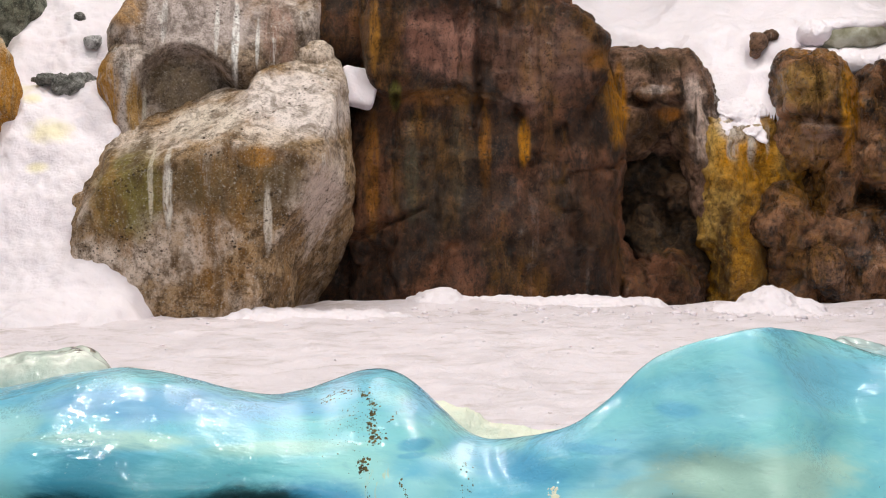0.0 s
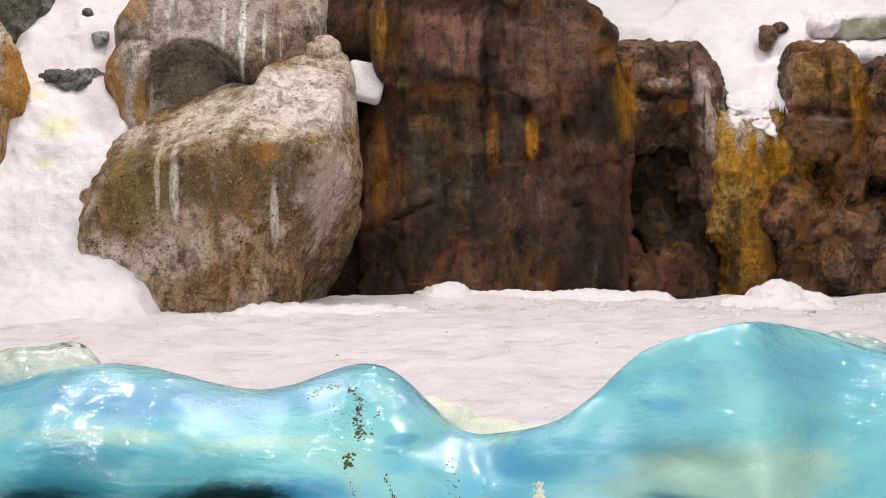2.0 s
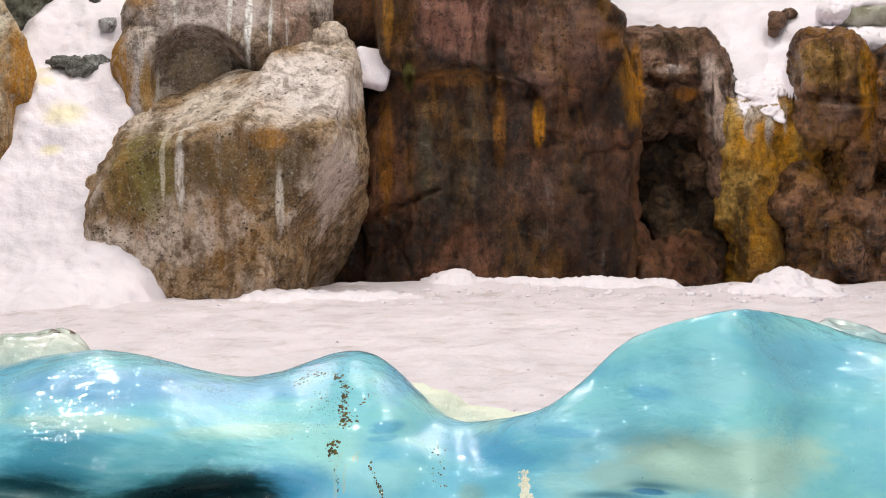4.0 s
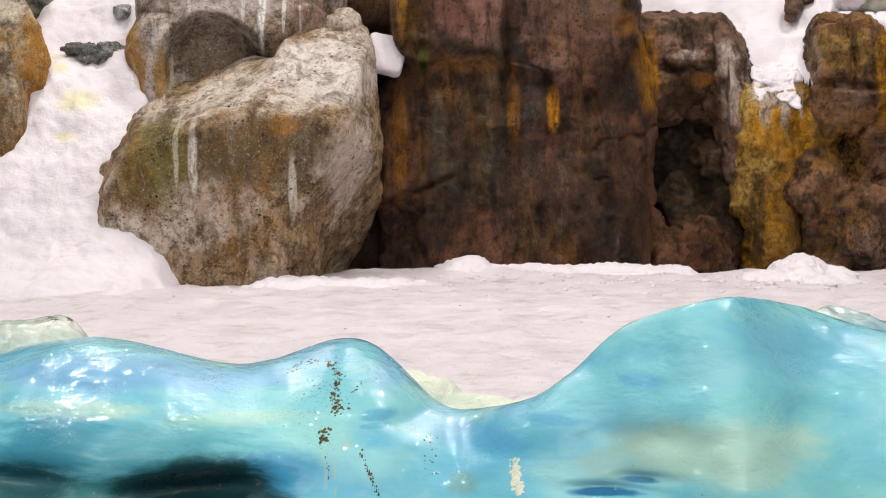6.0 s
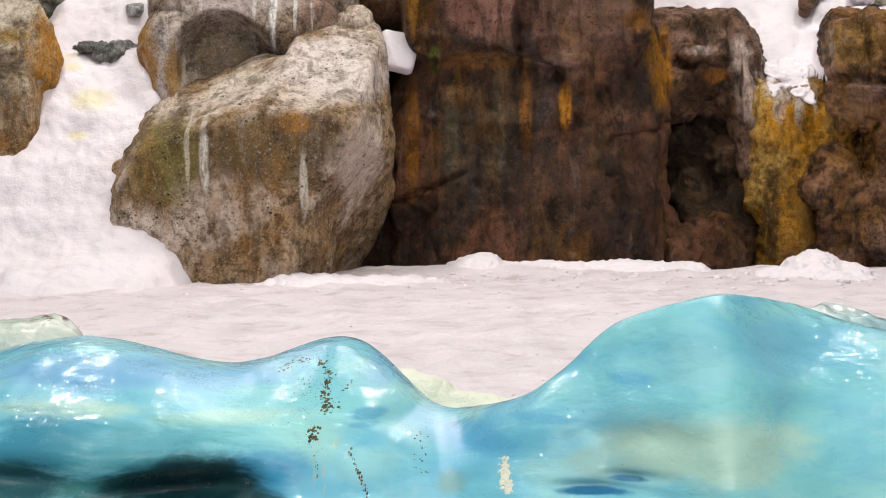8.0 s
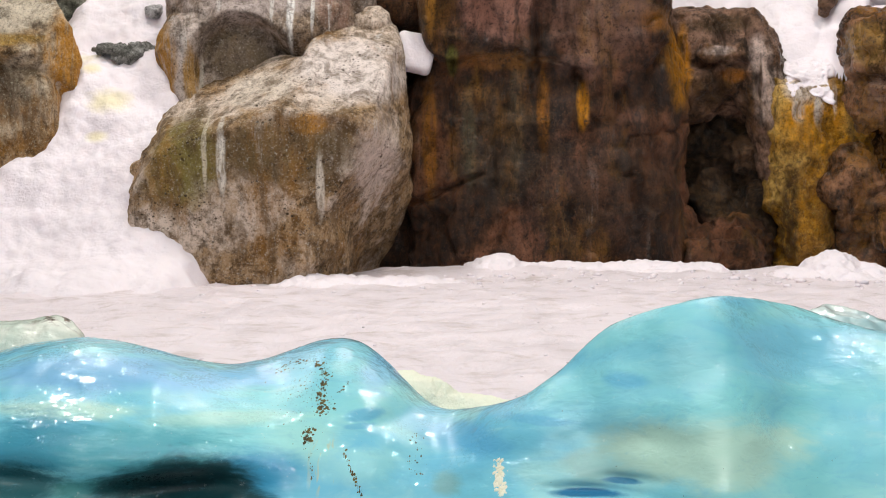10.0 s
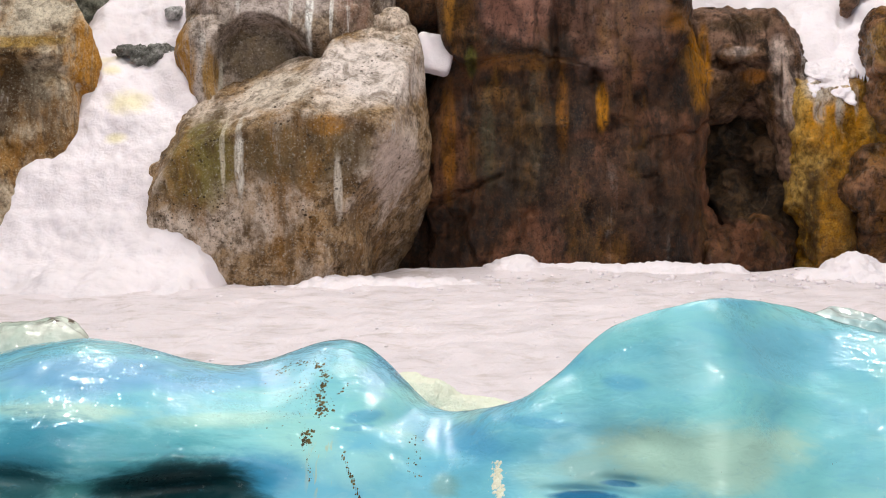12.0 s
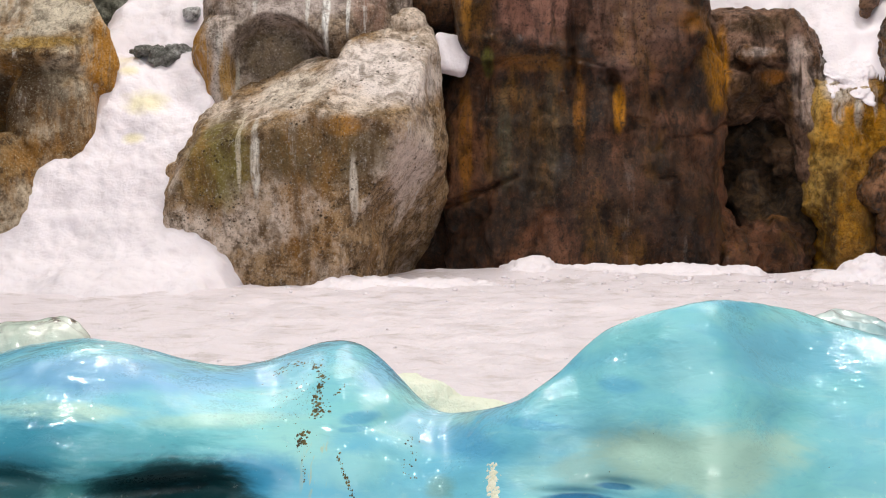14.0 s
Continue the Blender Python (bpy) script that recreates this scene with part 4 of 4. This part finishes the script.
rock("stone", [(2.27, 10.74, 1.78, 0.045, 0.06, 0.085, 0, 8, 0, 2.6), (2.38, 10.80, 1.86, 0.05, 0.06, 0.035, 0, -10, 0, 2.4), (2.31, 10.79, 1.80, 0.05, 0.05, 0.03, 0, 0, 0, 2.2)], M_STREAK, "small brown stone poking out of the snow", 15, 0.012, relief=[(0.12, 0.025), (0.04, 0.01)])


# ---------------------------------------------------------------- snow
def snow_heap(name, blobs, label, seed, voxel=0.022, material=None, relief=((0.35, 0.035), (0.09, 0.014), (0.03, 0.004))):
    ob = fused(name, blobs, voxel, 6, material or SNOW, list(relief), seed)
    return tagged(ob, label, "snow", kind="stuff")


def steps(y, *knots):
    ys, zs = zip(*knots)
    return np.interp(y, ys, zs)


def gully(p):
    x, y = p[:, 0], p[:, 1]
    away = np.clip((np.abs(x + 2.32 - 0.15 * (y - 9.6)) - 0.36 - 0.9 * np.clip(9.75 - y, 0, 0.8)) / 0.55, 0, 1)
    yy = y + 0.10 * fbm(p / (0.45, 0.45, 1), 71, 3) - 0.55 * away * away * (3 - 2 * away)
    end = np.clip((x + 1.85) / 0.3, 0, 1)
    return -0.6 * end * end + steps(yy, (8.3, -0.3), (8.8, 0.06), (9.2, 0.24), (9.45, 0.50), (9.80, 1.18), (9.90, 1.36), (10.05, 1.46), (10.25, 1.50), (10.48, 1.80), (11.0, 2.2), (12.5, 2.9))


def upper_slope(p):
    x, y = p[:, 0], p[:, 1]
    left = np.clip((2.02 - x) / 0.45, 0, 1)
    right = np.clip((x - 2.25) / 0.2, 0, 1)
    yy = y + 0.08 * fbm(p / (0.45, 0.45, 1), 81, 3) - 0.34 * left * left * (3 - 2 * left) + 0.10 * right
    return steps(yy, (9.6, 0.1), (10.45, 0.4), (10.50, 1.0), (10.56, 1.30), (10.67, 1.60), (10.9, 1.89), (11.3, 2.12), (13.0, 3.0))


SLOPE_RELIEF = ((0.40, 0.07), (0.15, 0.026), (0.05, 0.009))
tagged(sheet("snow_slope", -3.4, -1.5, 8.4, 12.4, 0.014, 0.008, gully, SNOW, -0.2, SLOPE_RELIEF), "steep white snow gully between two boulders", "snow", kind="stuff")
tagged(sheet("snow_slope", 0.9, 4.4, 10.35, 12.9, 0.016, 0.009, upper_slope, SNOW, lambda x: 0.6 if 2.04 < x < 2.29 else 1.22 if 2.2 < x < 2.48 else 1.32, SLOPE_RELIEF), "thick white snow slope above the wet boulders", "snow", kind="stuff")
snow_heap("snow_patch", [(-0.44, 10.20, 1.45, 0.125, 0.07, 0.12, -14, 14, 0, 7)], "small white snow patch lodged between rocks", 32, 0.008,
          relief=((0.12, 0.003), (0.04, 0.0015)))
snow_heap("snow_patch", [(2.12, 10.555, 1.34, 0.17, 0.030, 0.12, -46, 0, 0, 2.2), (2.14, 10.485, 1.25, 0.09, 0.024, 0.15, -46, -12, 0, 2.0), (2.21, 10.41, 1.16, 0.045, 0.020, 0.10, -46, -12, 0, 2.0),
                         (2.01, 10.505, 1.24, 0.045, 0.022, 0.14, -46, 6, 0, 2.0)],
          "melting tongue of snow on the ochre rock", 33, 0.006, relief=((0.10, 0.016), (0.035, 0.008)))
snow_heap("snow_bank", [(2.84, 10.74, 1.64, 0.42, 0.32, 0.13, 0, -3, 0, 2.2), (3.2, 10.8, 1.66, 0.4, 0.36, 0.14, 0, 0, 0, 2.2)], "snow piled under the greenish ice block", 36, 0.014)
snow_heap("snow_mound", [(2.07, 9.62, -0.02, 0.25, 0.30, 0.23, 0, 0, 0, 1.7), (1.90, 9.60, -0.03, 0.26, 0.3, 0.13, 0, 0, 0, 1.8), (2.27, 9.60, -0.02, 0.17, 0.26, 0.15, 0, 0, 0, 2.0), (2.16, 9.5, -0.02, 0.3, 0.3, 0.10, 0, 0, 0, 2.0)],
          "heaped white snow mound at the wall foot", 34, 0.011, relief=((0.20, 0.022), (0.06, 0.016), (0.025, 0.006)))
snow_heap("snow_bank", [(0.06, 9.98, 0.02, 0.22, 0.24, 0.16, 0, 0, 0, 2), (0.40, 9.98, 0.0, 0.5, 0.25, 0.13, 0, 0, 0, 2), (1.05, 9.98, 0.0, 0.5, 0.25, 0.12, 0, 0, 0, 2), (-0.75, 9.25, 0.0, 0.7, 0.25, 0.09, 0, 0, 0, 2)],
          "low drift of white snow along the rock foot", 35, 0.014, relief=((0.25, 0.03), (0.07, 0.016), (0.025, 0.006)))

# ---------------------------------------------------------------- loose ice
n = Nodes("green_ice")
col = n.mix(n.ramp(n.noise(8, 5, 0.6), 0.35, 0.65), (0.20, 0.19, 0.12), (0.42, 0.41, 0.34))
M_GREEN_ICE = n.done(col, 0.3, n.bump(n.noise(20, 5), 0.4, 0.02))
block = tagged(new("ice_block"), "greenish ice block capped with snow on the upper slope", "ice block")
body = fused("body", [(2.90, 10.70, 1.83, 0.26, 0.18, 0.105, 0, -3, 0, 2.3)], 0.012, 5, M_GREEN_ICE, [(0.3, 0.012), (0.07, 0.004)], 41)
body.parent = block
cap = fused("snow_cap", [(2.88, 10.72, 1.90, 0.29, 0.20, 0.068, 0, -2, 0, 2.3), (2.66, 10.70, 1.85, 0.12, 0.19, 0.10, 0, 0, 0, 2.0)], 0.010, 4, SNOW, [(0.2, 0.012), (0.05, 0.006)], 42)
cap.parent = block

n = Nodes("cream_ice")
col = n.mix(n.ramp(n.noise(9, 5, 0.6), 0.35, 0.65), (0.50, 0.60, 0.52), (0.70, 0.74, 0.66))
col = n.mix(n.math("MULTIPLY", n.ramp(n.noise(30, 6, 0.7), 0.52, 0.62), n.spot((-1.06, 4.1, 0.345), (0.14, 0.2, 0.03), 0.4, 12)), col, (0.10, 0.06, 0.03))
M_CREAM = n.done(col, 0.25, n.bump(n.noise(30, 5), 0.5, 0.015), Coat_Weight=0.7, Coat_Roughness=0.1)
tagged(fused("ice_lump", [(-1.17, 4.12, 0.22, 0.17, 0.11, 0.115, 0, -4, 0, 2.4), (-1.3, 4.14, 0.2, 0.12, 0.1, 0.10, 0, 0, 0, 2.3)], 0.008, 4, M_CREAM, [(0.15, 0.012), (0.04, 0.005)], 43),
       "glossy cream ice lump with brown stains behind the ledge", "ice lump")

CREAM_SNOW = snow_material("cream_snow", 0.1, (), (0.82, 0.84, 0.70))
snow_heap("snow_rim", [(-0.17, 4.02, 0.10, 0.13, 0.10, 0.10, 0, 18, 0, 2.4), (-0.03, 4.0, 0.08, 0.14, 0.10, 0.075, 0, 6, 0, 2.4), (0.10, 3.98, 0.07, 0.12, 0.09, 0.07, 0, 0, 0, 2.3),
                       (0.27, 4.06, 0.07, 0.09, 0.07, 0.06, 0, 0, 0, 2.2)],
          "crumbly cream snow rim in the dip behind the ledge", 52, 0.007, CREAM_SNOW, ((0.10, 0.008), (0.03, 0.004)))


def crumbs(name, count, seed, label, where, size):
    """Small lumps of snow lying on the floor: where(pick) gives x and y."""
    pick = random.Random(seed)
    spots = [where(pick) for _ in range(count)]
    ground_z = floor_height(np.array([(x, y, 0.0) for x, y in spots]))
    verts, faces = [], []
    ball = bmesh.new()
    bmesh.ops.create_icosphere(ball, subdivisions=1, radius=1)
    unit = [v.co.copy() for v in ball.verts]
    tris = [[v.index for v in f.verts] for f in ball.faces]
    ball.free()
    for (x, y), z in zip(spots, ground_z):
        r = size * (0.4 + 1.3 * pick.random() ** 3)
        base = len(verts)
        wide = pick.uniform(0.9, 1.6)
        verts += [(x + v.x * r * wide * pick.uniform(0.75, 1.2), y + v.y * r * pick.uniform(0.8, 1.2), z + (v.z + 0.25) * r * 0.7 * pick.uniform(0.8, 1.2)) for v in unit]
        faces += [tuple(base + i for i in t) for t in tris]
    return tagged(mesh_object(name, np.array(verts), faces, SNOW), label, "snow", kind="stuff")


crumbs("snow_crumbs", 420, 61, "scattered crumbs of snow at the rock foot", lambda p: (p.uniform(-2.6, 3.2), 9.75 - abs(p.gauss(0, 0.5))), 0.012)
crumbs("snow_crumbs", 260, 62, "scattered crumbs of snow on the trodden floor", lambda p: (p.uniform(-2.0, 2.2), p.uniform(4.2, 9.0)), 0.006)
crumbs("snow_crumbs", 60, 63, "crumbs of snow round the snow mound", lambda p: (2.0 + p.gauss(0, 0.35), 9.25 + p.gauss(0, 0.2)), 0.016)
